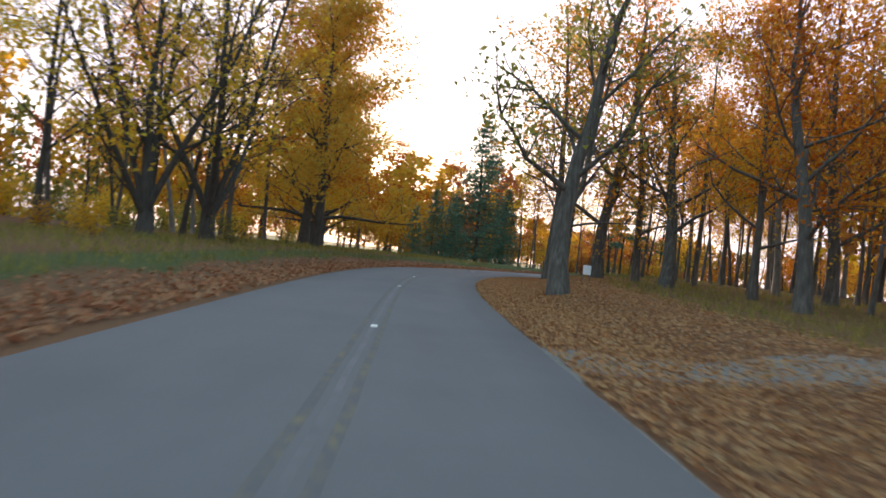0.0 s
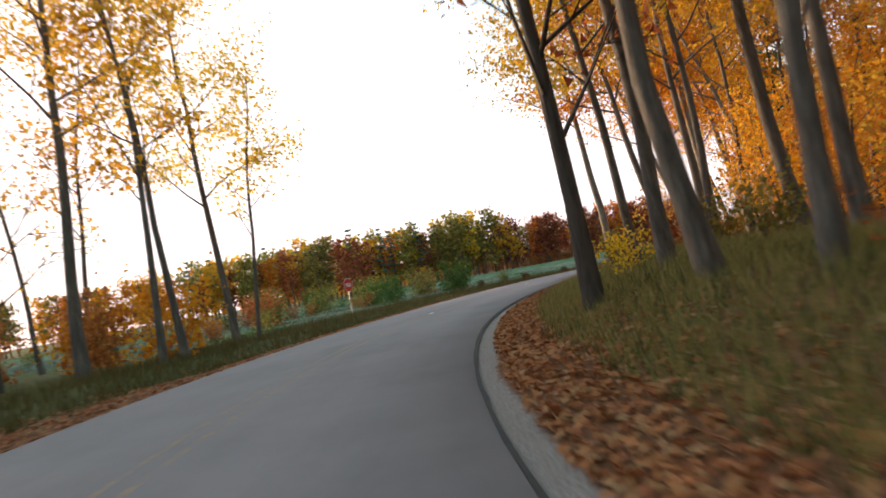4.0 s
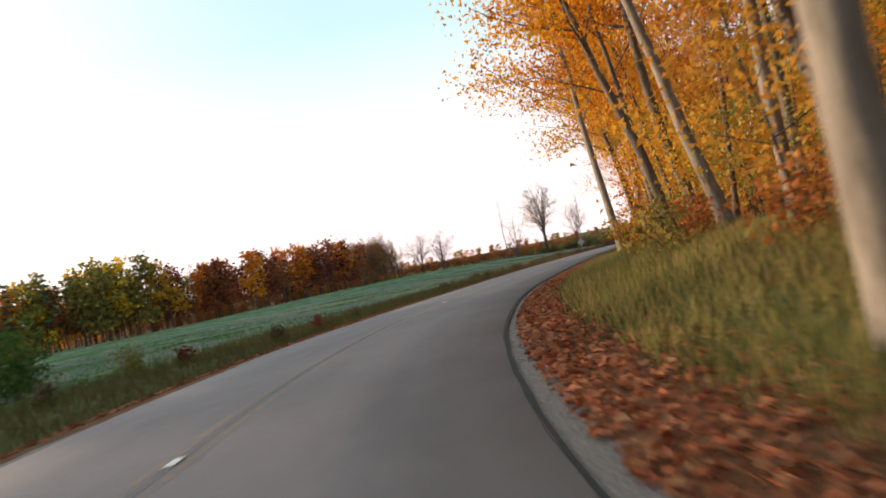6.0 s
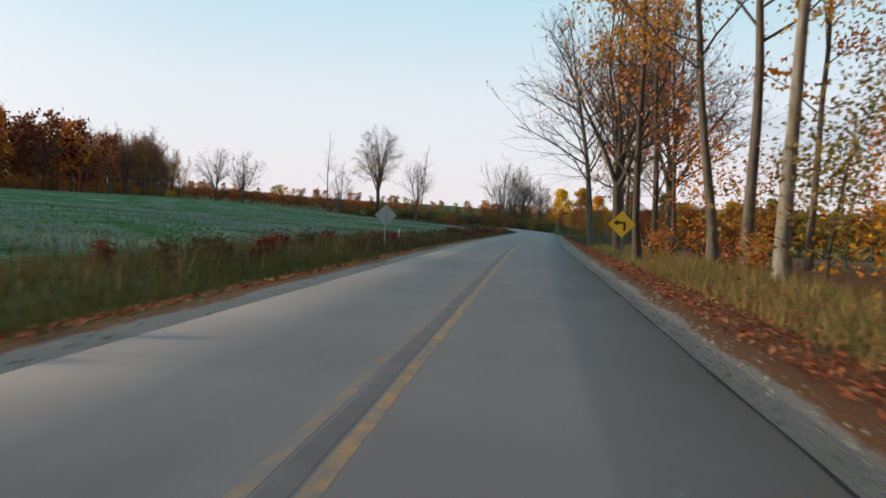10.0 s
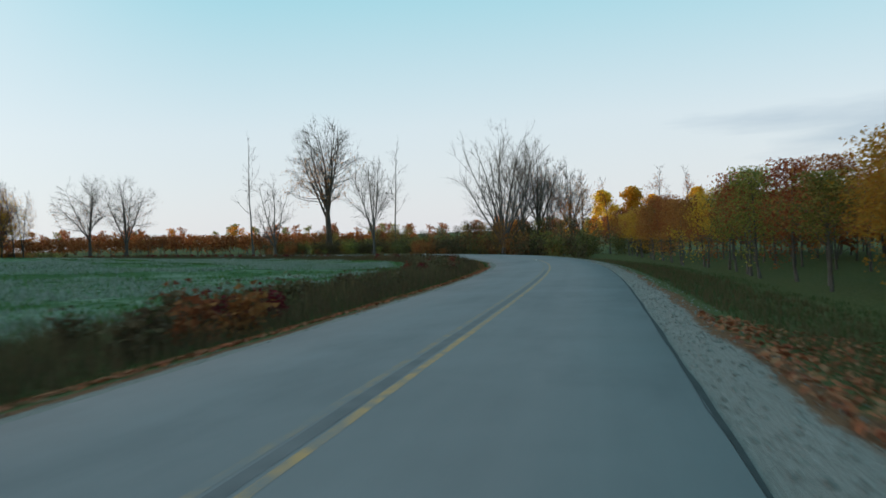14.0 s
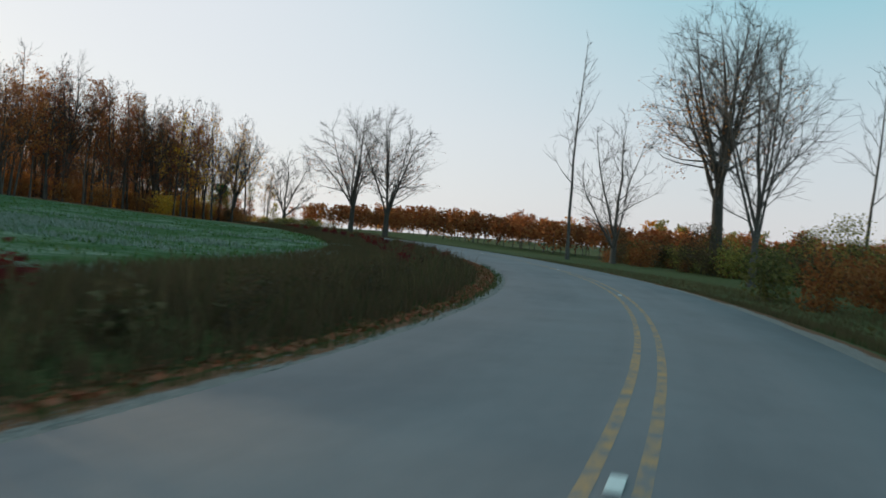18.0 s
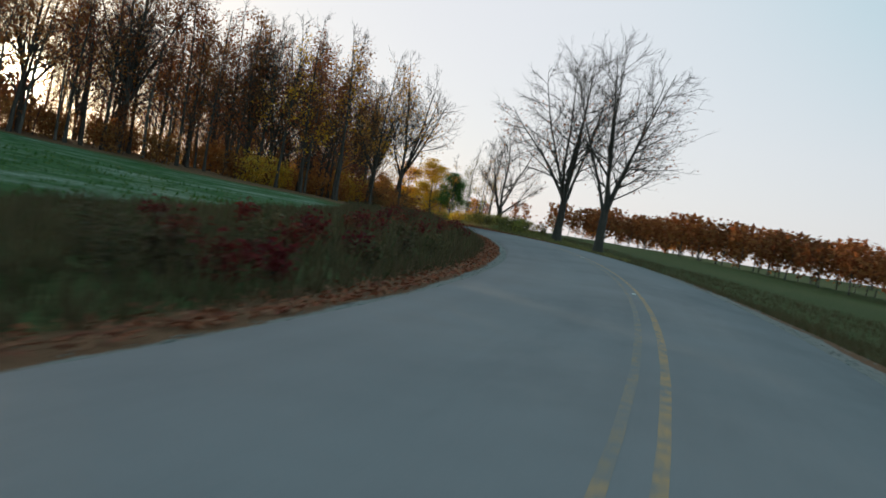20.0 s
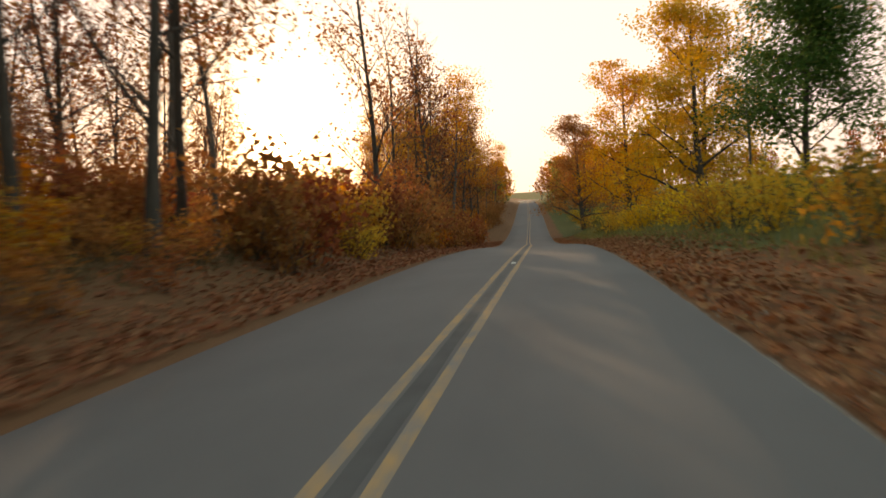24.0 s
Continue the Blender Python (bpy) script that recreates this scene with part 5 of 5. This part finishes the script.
for row in range(4):
    for n in range(30):
        x, y = 468 + row * 7.0 + RND.gauss(0, 0.4), 174 + n * 4.1 + RND.gauss(0, 0.4)
        if row < 3 or (n + row) % 2:
            stand(["orchfar0", "orchfar1"], x, y, 1.0, [L_RUST, L_BROWN], tilt=(0, 0), group="orchard rows")

# trees and thickets round the left-hand curve
scatter(["thicket", "sapling1", "bush0", "thicket"], 17.3, 20.0, 9.5, 24, 56, 1.8, 0.95, [WEED, L_BROWN, WEED_GREEN, WEED], "roadside thicket")
scatter(["wood0", "wood2"], 17.6, 19.4, 14, 26, 9, 2.2, 0.6, [L_RUST, L_ORANGE], "bare trees by the curve")
for x, y, k, sz, c in ((371.1, 133.6, "bare0", 1.0, None), (377.0, 131.0, "bare1", 0.98, None), (380.0, 128.8, "brown0", 1.0, None), (384.5, 127.4, "bare1", 0.8, None), (383.4, 123.2, "brown0", 0.85, None), (389.0, 121.5, "wood1", 0.85, None), (387.0, 126.0, "wood2", 0.8, None),
                       (448.0, 184.3, "brown1", 1.26, None), (415.0, 164.6, "bare1", 1.15, None), (447.1, 198.4, "bare2", 1.1, None), (441.7, 202.0, "poplar", 1.75, None), (453.2, 168.6, "poplar", 1.65, None),
                       (438.2, 243.7, "avenue", 1.02, None), (436.1, 232.6, "avenue", 0.98, None), (448.6, 278.0, "oldbare", 1.0, None), (454.5, 293.0, "wood1", 0.7, None), (457, 298, "poplar", 0.75, None)):
    stand([k], x, y, sz, c, tilt=(0, 0), spread=0.02, group="bare trees by the curve")
for n in range(230):
    f = (n + RND.random()) / 230
    p = along([(366, 128), (384, 134), (404, 146), (424, 163), (444, 184), (452, 204)], f)
    x, y = keep_off(float(p[0] + RND.uniform(-2, 9)), float(p[1] - RND.uniform(-2, 9)), 8.0)
    stand(["thicket", "thicket", "bush0", "thicket"] if n % 9 else ["sapling1"], x, y, 1.0, [WEED, WEED, L_OLIVE, L_OLIVE, L_BROWN, WEED_GREEN], group="roadside thicket")
for x, y, k, sz, c in ((560, 113, "goldfar", 1.0, L_YELLOW), (566, 104, "goldfar", 0.9, L_YELLOW), (575, 80, "goldfar", 1.05, L_YELLOW), (570, 62, "goldfar", 1.0, L_OLIVE), (580, 50, "goldfar", 0.9, L_YELLOW), (572, 28, "goldfar", 1.05, L_YELLOW), (578, 6, "goldfar", 1.0, L_OLIVE), (566, -18, "goldfar", 0.9, L_YELLOW), (580, -44, "goldfar", 1.0, L_YELLOW), (556, 96, "goldfar", 0.9, L_ORANGE), (590, 20, "goldfar", 0.9, L_ORANGE)):
    stand([k], x, y, sz * 1.4, c, label="bright yellow tree lit by the evening sun above the orchard")
for n in range(130):
    x, y = 540 + RND.uniform(0, 60), 10 + n * 3.5 + RND.gauss(0, 2)
    stand(FARS, x, y, 0.6, [L_RUST, L_RUST, L_OLIVE, L_ORANGE], group="far tree line")

# 4. the rise after the curve
stand(["brown0"], 424.5, 258.0, 0.95, L_RUST, tilt=(9, -3), spread=0.0, group="field wood")
stand(["brown0"], 420.5, 255.5, 0.9, L_RUST, tilt=(5, -4), spread=0.0, group="field wood")
for x, y, k, sz, c in ((463.5, 341.0, "golden", 1.0, L_YELLOW), (467.0, 349.0, "golden", 0.95, L_YELLOW), (461.0, 330.0, "thin1", 0.7, L_YELLOW), (461.3, 325.0, "round", 1.12, None), (468.4, 370.0, "golden", 1.05, L_ORANGE),
                       (470.0, 392.0, "golden", 1.0, L_RUST), (445.6, 362.0, "maple3", 0.7, L_ORANGE), (447.5, 377.0, "golden", 0.85, L_RUST), (451, 395, "golden", 0.85, L_RUST), (478, 420, "golden", 0.9, L_ORANGE), (459, 425, "golden", 0.8, L_RUST)):
    stand([k], x, y, sz, c, spread=0.04)
# yellow-green bushes; the yellower leaves from 23.9 on also paint in sunlight
scatter(["bush0", "bush1"], 23.1, 23.9, 6.0, 11, 34, 1.0, 0.85, [L_OLIVE, WEED_GREEN, L_OLIVE, WEED_GREEN], "bushes on the bank", lambda x, y: math.hypot(x - 449, y - 276) > 3.0)
scatter(["bush0", "bush1"], 23.9, 26, 6.0, 11, 60, 1.0, 0.92, [L_AMBER, L_OLIVE, L_YELLOW, L_YELLOW], "bushes on the bank", lambda x, y: math.hypot(x - 449, y - 276) > 4.5)
scatter(["bush1"], 26, 28.5, 6.2, 13, 26, 1.5, 1.0, [L_AMBER, L_OLIVE, L_YELLOW], "bushes on the bank")
for x, y, k, sz in ((447.8, 282.9, "slender0", 0.85), (448.6, 284.2, "slender1", 0.8), (449.3, 283.0, "slender0", 0.7), (450.4, 293.6, "slender1", 0.95), (452.0, 296.5, "slender0", 0.8), (453.6, 306.0, "slender0", 0.9), (456.8, 303.2, "slender1", 0.75)):
    stand([k], x, y, sz, [L_AMBER, L_OLIVE], spread=0.03, group="slender trees on the bank")
low_fill(FARS, 400, 446, 440, 520, 30, 4.0, 0.42, [L_RUST, L_ORANGE, L_YELLOW], "far tree line", 9.0)
fill(FARS, 500, 620, 50, 150, 44, 4.5, 0.62, [L_RUST, L_ORANGE, L_YELLOW, L_RUST], "far tree line", 30.0)
scatter(FARS, 28.3, 33.5, 7, 24, 34, 3.4, 0.75, [L_RUST, L_ORANGE, L_OLIVE])
scatter(FARS, 28.3, 33.5, -24, -7, 34, 3.4, 0.75, [L_RUST, L_ORANGE, L_OLIVE])
fill(FARS, 430, 620, 590, 660, 50, 4.0, 0.9, [L_RUST, L_ORANGE, L_OLIVE], "far tree line", 5.0)
scatter(FARS, 27, 34, 9, 20, 26, 4.0, 0.8, [L_ORANGE, L_RUST, L_YELLOW])
scatter(FARS, 27, 36, -44, -8, 34, 4.0, 0.62, [L_ORANGE, L_RUST, L_YELLOW])

# red sumac and weeds on the field side
scatter(["sumac"], 12.8, 15.0, -8.6, -5.6, 26, 1.2, 0.78, [L_RED, L_BROWN, WEED, WEED])
scatter(["sumac"], 11.0, 18.5, -9.5, -5.6, 100, 0.8, 0.6, [WEED, WEED, WEED, L_RED, WEED])
scatter(["sumac"], 19.5, 22.6, -10, -5.8, 80, 0.75, 0.5, [L_RED, L_RED, L_RED, WEED])
scatter(["bush0", "bush1"], 15.0, 22.4, -9.8, -5.6, 90, 0.9, 0.4, [WEED], "verge brush")
scatter(["sumac"], 7.0, 11.0, -9.0, -6.0, 20, 1.4, 0.5, [WEED, WEED, L_RED])

for group, rows in BULK.items():
    bulk_trees("undergrowth" if "undergrowth" in group or "brush" in group else "hedge" if group == "roadside thicket" else "distant_trees", rows, {"roadside thicket": "tangled hedge of brown and olive brush outside the curve", "verge brush": "low brown brush among the weeds below the field", "orchard rows": "far rows of small rust-orange orchard trees", "field wood": "depth of brown autumn wood beyond the field, with added sun-blocking trees", "woodland": "depth of the orange autumn wood beside the road",
               "park woods": "depth of the yellow and orange park woods, with added sun-blocking trees", "park undergrowth": "tangled undergrowth below the park trees", "wood undergrowth": "tangled brown undergrowth below the field wood"}.get(group, "far line of autumn trees along the horizon"))


# ---- grass, weeds and fallen leaves ----
def tufts(name, seed, s0, s1, l0, l1, count, tall, material, label, blades=3, wide=0.012, fine=False, patchy=0.0):
    rng = rs(seed)
    s, u = rng.uniform(s0, s1, count), rng.uniform(0, 1, count)
    xy = spot(s, l0 + (l1 - l0) * u)
    if patchy:
        keep = wave(xy[:, 0], xy[:, 1], 0.16, 5.0) + 0.6 * wave(xy[:, 0], xy[:, 1], 0.5, 8.0) > patchy
        xy, count = xy[keep], int(keep.sum())
    z = height(xy) - 0.08
    n = count * blades
    p = np.repeat(np.column_stack([xy, z]), blades, 0) + np.column_stack([rng.normal(size=(n, 2)) * 0.07, np.zeros(n)])
    a = rng.uniform(0, 6.28, n)
    side = np.column_stack([np.cos(a), np.sin(a), np.zeros(n)])
    h = tall * rng.uniform(0.45, 1.2, n)[:, None]
    bend = np.column_stack([rng.normal(size=(n, 2)) * 0.22, np.zeros(n)]) * h
    w = wide * rng.uniform(0.7, 1.5, n)[:, None]
    v = np.stack([p - side * w, p + side * w, p + bend * 0.4 + np.array([0, 0, 0.6]) * h + side * w * 0.7, p + bend * 1.2 + np.array([0, 0, 1.0]) * h], 1).reshape(-1, 3)
    i = np.arange(n)[:, None] * 4
    me = to_mesh(name, v, (), np.concatenate([i + [[0, 1, 2]], i + [[0, 2, 3]]]) if fine else i + [[0, 1, 3]])
    me.materials.append(material)
    return tagged(new(name, me), label, "grass", kind="stuff")


tufts("long_grass", 1, 2.6, 8.6, 4.5, 9.5, 22000, 0.37, STRAW, "long golden-green grass on the bank below the wood", 4, 0.008)
tufts("bank_grass", 16, 2.6, 8.6, 4.4, 8.5, 12000, 0.26, SHORT_GRASS, "short green grass on the bank beside the fallen leaves", 4, 0.011)
tufts("long_grass", 2, 8.4, 12.4, 4.7, 7.5, 5000, 0.42, STRAW, "dry golden grass along the wood's edge", 4, 0.011)
tufts("rough_grass", 3, 0.0, 3.0, 9.5, 30, 6000, 0.35, L_OLIVE, "rough green grass under the park trees", 3, 0.014)
tufts("rough_grass", 4, -0.5, 3.2, -16, -6, 6000, 0.35, L_OLIVE, "rough green grass at the wood's edge", 3, 0.014)
tufts("verge_weeds", 5, 4.5, 12.0, -11, -4.6, 15000, 0.42, WEED_GREEN, "green and straw-coloured weeds between road and field", 4, 0.012)
tufts("verge_weeds", 6, 11.5, 19.0, -10.5, -4.6, 20000, 0.55, WEED, "brown weeds between road and field", 4, 0.013)
tufts("verge_weeds", 7, 18.5, 22.6, -13.5, -4.9, 24000, 0.42, WEED, "tall dark weeds below the field", 4, 0.014)
tufts("verge_weeds", 8, 12.4, 22.5, 4.6, 8.5, 12000, 0.3, WEED, "short brown weeds on the shoulder", 4, 0.012)
tufts("verge_weeds", 17, 18.6, 23.2, 5.0, 16, 14000, 0.3, WEED, "short brown weeds sloping down to the orchard", 4, 0.013)
tufts("verge_weeds", 9, 22.3, 27.0, -9, -6.4, 4000, 0.45, WEED, "browning undergrowth by the wood", 4, 0.013)
tufts("verge_weeds", 10, 22.3, 27.0, 5.2, 11, 7000, 0.42, STRAW, "yellow-green undergrowth on the bank", 4, 0.013)
tufts("verge_grass", 14, 9.0, 20.0, -6.4, -3.9, 15000, 0.2, SHORT_GRASS, "short green grass between asphalt and weeds", 4, 0.012)
tufts("verge_grass", 15, 13.2, 19.0, 4.6, 9.5, 12000, 0.2, SHORT_GRASS, "short green grass on the low side of the road", 4, 0.012)
tufts("field_crop", 11, 6.0, 21.5, -48, -11, 40000, 0.2, L_GREEN, "low green cover crop in the field", 3, 0.04)
tufts("frosted_crop", 12, 6.0, 20.5, -50, -12, 110000, 0.3, FROST, "pale frosted plants in patches among the green crop", 3, 0.04, patchy=0.05)
tufts("verge_stalks", 13, 9.0, 22.0, -9.5, -5.2, 2600, 0.95, WEED, "tall dead stalks standing above the verge weeds", 5, 0.016)


def litter(name, seed, s0, s1, l0, l1, count, label, size=0.062, material=None):
    rng = rs(seed)
    s = rng.uniform(s0, s1, count)
    u = np.abs(rng.normal(size=count)) * 0.5
    u = np.where(u > 1, rng.uniform(0, 1, count), u)
    xy = spot(s, l0 + (l1 - l0) * u)
    known = nearest(xy)
    z = height(xy, known) + 0.015 - 0.06 * (1 - smooth(0, 0.8, np.abs(known[1]) - np.where(known[1] > 0, half_right(known[0]), half_left(known[0]))))
    v, t = leaf_geo(rng, np.column_stack([xy, z]), size, 0.8, True)
    me = to_mesh(name, v, (), t)
    me.materials.append(material or LITTER)
    return tagged(new(name, me), label, "leaves", kind="stuff")


litter("leaf_litter", 1, -0.3, 3.0, 2.75, 11, 80000, "drift of orange and tan fallen leaves on the park side", 0.045, LITTER_PALE)
litter("leaf_litter", 2, -0.3, 6.4, -3.3, -5.9, 16000, "fallen leaves along the far edge of the road", 0.075, LITTER_PALE)
litter("leaf_litter", 3, 2.8, 5.5, 3.5, 6.2, 14000, "fallen leaves between asphalt and long grass")
litter("leaf_litter", 9, 5.5, 9.5, 3.5, 5.2, 12000, "fallen leaves between asphalt and long grass")
litter("leaf_litter", 4, 9.0, 14.6, 3.8, 7.0, 17000, "fallen leaves on the gravel shoulder")
litter("leaf_litter", 5, 6.0, 16.0, -3.6, -5.3, 15000, "scattered leaves at the field side", 0.06, LITTER_BROWN)
litter("leaf_litter", 6, 16.0, 22.8, -4.15, -5.5, 10000, "brown leaves along the inside of the curve", 0.065, LITTER_BROWN)
litter("leaf_litter", 7, 22.3, 27.0, -3.0, -7.4, 30000, "brown leaves at the foot of the wood", 0.07, LITTER_BROWN)
litter("leaf_litter", 10, 22.3, 24.0, 3.9, 5.8, 7000, "brown leaves beyond the gravel shoulder", 0.07, LITTER_BROWN)
litter("leaf_litter", 8, 24.0, 27.0, 2.85, 6.0, 17000, "brown leaves at the foot of the bank", 0.07, LITTER_BROWN)


def grit(name, seed, s0, s1, side, wide, count, label):
    """Loose stones on the shoulder."""
    rng = rs(seed)
    s = rng.uniform(s0, s1, count)
    lat = side * ((half_right(s) if side > 0 else half_left(s)) + 0.12 + np.abs(rng.normal(size=count)) * wide * 0.55)
    xy = spot(s, lat)
    known = nearest(xy)
    off = np.abs(known[1]) - np.where(known[1] > 0, half_right(known[0]), half_left(known[0]))
    z = height(xy, known) - 0.06 * (1 - smooth(0, 0.8, off)) - 0.025
    r = rng.uniform(0.009, 0.028, (count, 1)) * rng.uniform(0.7, 1.3, (count, 1))
    c = np.column_stack([xy, z])
    a = rng.uniform(0, 6.28, count)
    u, w = np.column_stack([np.cos(a), np.sin(a), 0 * a]), np.column_stack([-np.sin(a), np.cos(a), 0 * a])
    up = np.array([[0, 0, 1.0]])
    v = np.stack([c + u * r * 1.3, c + w * r, c - u * r * 1.2, c - w * r * 0.9, c + up * r * 0.8 + u * r * 0.2, c - up * r * 0.6], 1).reshape(-1, 3)
    i = np.arange(count)[:, None] * 6
    t = np.concatenate([i + [[p, (p + 1) % 4, 4]] for p in range(4)] + [i + [[(p + 1) % 4, p, 5]] for p in range(4)])
    me = to_mesh(name, v, (), t)
    me.materials.append(GRIT)
    return tagged(new(name, me), label, "gravel", kind="stuff")


grit("shoulder_gravel", 31, 6.5, 12.0, 1, 0.7, 4000, "loose pale stones along the asphalt's edge")
grit("shoulder_gravel", 32, 11.5, 18.5, 1, 1.1, 9000, "loose pale gravel on the wide shoulder")
grit("shoulder_gravel", 33, 7.5, 22.5, -1, 0.6, 5000, "loose pale stones at the field side")
grit("shoulder_gravel", 34, 20.5, 25.5, 1, 0.8, 3000, "loose grey stones along the asphalt's edge")


# ---- signs and posts ----
def ngon_plate(name, n, r, thick, turn=0.0):
    bm = bmesh.new()
    pts = [(r * math.cos(2 * math.pi * k / n + turn), r * math.sin(2 * math.pi * k / n + turn)) for k in range(n)]
    f = bm.faces.new([bm.verts.new((x, -thick / 2, z)) for x, z in pts])
    ext = bmesh.ops.extrude_face_region(bm, geom=[f])
    bmesh.ops.translate(bm, verts=[e for e in ext["geom"] if isinstance(e, bmesh.types.BMVert)], vec=(0, thick, 0))
    bmesh.ops.recalc_face_normals(bm, faces=bm.faces[:])
    return bm_mesh(name, bm)


def channel_post(h):
    """A U-shaped steel sign post."""
    bm = bmesh.new()
    prof = [(-0.03, 0), (-0.02, 0), (-0.014, 0.02), (0.014, 0.02), (0.02, 0), (0.03, 0), (0.018, 0.026), (-0.018, 0.026)]
    f = bm.faces.new([bm.verts.new((x, y, -0.3)) for x, y in prof])
    ext = bmesh.ops.extrude_face_region(bm, geom=[f])
    bmesh.ops.translate(bm, verts=[e for e in ext["geom"] if isinstance(e, bmesh.types.BMVert)], vec=(0, 0, h + 0.3))
    bmesh.ops.recalc_face_normals(bm, faces=bm.faces[:])
    return bm_mesh("post", bm)


def sign_base(name, x, y, turn, label):
    z = float(height([(x, y)])[0])
    ob = tagged(new(name), label, "sign")
    ob.matrix_basis = pose(x, y, z - 0.03, 0, 0, turn)
    return ob


stop = sign_base("stop_sign", 56.6, 125.7, 6, "red octagonal stop sign with a white border on a steel post")
part("post", channel_post(2.2), GALV, stop)
plate = part("plate", ngon_plate("stop_border", 8, 0.41, 0.006, math.pi / 8), SIGN_WHITE, stop, "white border")
plate.location = (0, -0.012, 1.85)
face = part("face", ngon_plate("stop_face", 8, 0.385, 0.004, math.pi / 8), SIGN_RED, plate, "red face")
face.location = (0, -0.007, 0)
for k in range(4):
    word = part("lettering_bar", box_mesh("stop_bar", 0.085, 0.004, 0.2, (0, 0, 0), 0.01), SIGN_WHITE, plate, "white lettering")
    word.location = (-0.18 + 0.12 * k, -0.012, 0)

warn = sign_base("curve_sign", 172.0, 120.0, -88, "yellow diamond warning sign with a black arrow on a steel post")
part("post", channel_post(2.2), GALV, warn)
plate = part("plate", ngon_plate("diamond", 4, 0.53, 0.005, 0.0), SIGN_YELLOW, warn)
plate.location = (0, -0.012, 1.55)
bm = bmesh.new()
bmesh.ops.create_cube(bm, size=1.0, matrix=Matrix.Translation((0.1, 0, -0.1)) @ Matrix.Diagonal((0.08, 0.004, 0.32, 1)))
bmesh.ops.create_cube(bm, size=1.0, matrix=Matrix.Translation((-0.02, 0, 0.06)) @ Matrix.Diagonal((0.3, 0.004, 0.08, 1)))
for q in ((-0.33, 0.06), ):
    bm.faces.new([bm.verts.new((q[0], -0.002, q[1])), bm.verts.new((-0.16, -0.002, -0.06)), bm.verts.new((-0.16, -0.002, 0.18))])
arrow = part("arrow", bm_mesh("arrow", bm), SIGN_BLACK, plate, "black arrow")
arrow.location = (0, -0.006, 0)

back = sign_base("road_sign", 178.3, 130.6, 92, "bare metal back of a diamond road sign on a steel post")
part("post", channel_post(2.1), GALV, back)
plate = part("plate", ngon_plate("diamond_back", 4, 0.53, 0.005, 0.0), GALV, back)
plate.location = (0, -0.012, 1.7)

board = sign_base("notice_board", 7.9, 44.2, 0, "small plain white notice board on two short posts in the grass")
for dx in (-0.3, 0.3):
    p_ob = part("post", box_mesh("board_post", 0.07, 0.07, 1.1, (0, 0, 0.3), 0.006), WOOD_POST, board)
    p_ob.location = (dx * 0.6, 0.04, 0)
panel = part("panel", box_mesh("board_panel", 0.44, 0.03, 0.52, (0, 0, 0), 0.01), SIGN_WHITE, board, "white panel")
panel.location = (0, -0.015, 0.66)

for x, y, h in ((188.2, 131.6, 0.9), (326.0, 137.0, 1.0)):
    z = float(height([(x, y)])[0])
    mk = tagged(new("marker_post"), "slim weathered delineator post with a pale reflector in the verge", "post")
    mk.matrix_basis = pose(x, y, z - 0.02, 2, 1, road_angle(12))
    part("post", box_mesh("delineator", 0.08, 0.03, h + 0.3, (0, 0, h / 2 - 0.15), 0.006), WOOD_POST if h > 0.95 else SIGN_WHITE, mk)
    part("reflector", box_mesh("reflector", 0.05, 0.012, 0.12, (0, -0.021, h - 0.12), 0.003), WHITE_TAB, mk, "pale reflector")

stone_bm = bmesh.new()
bmesh.ops.create_icosphere(stone_bm, subdivisions=3, radius=0.28)
for v in stone_bm.verts:
    v.co *= 1 + 0.22 * noise.noise(v.co * 3.0)
    v.co.z *= 0.7
for f in stone_bm.faces:
    f.smooth = True
stone_me = bm_mesh("boulder", stone_bm)
stone_me.materials.append(STONE)
for x, y, k in ((198.5, 118.7, 0.75), (190.2, 118.4, 0.6)):
    ob = tagged(new("boulder", stone_me), "rounded grey field stone in the roadside grass", "stone")
    ob.matrix_basis = pose(x, y, float(height([(x, y)])[0]) + 0.05, 0, 0, 40 * k) @ Matrix.Scale(k, 4)
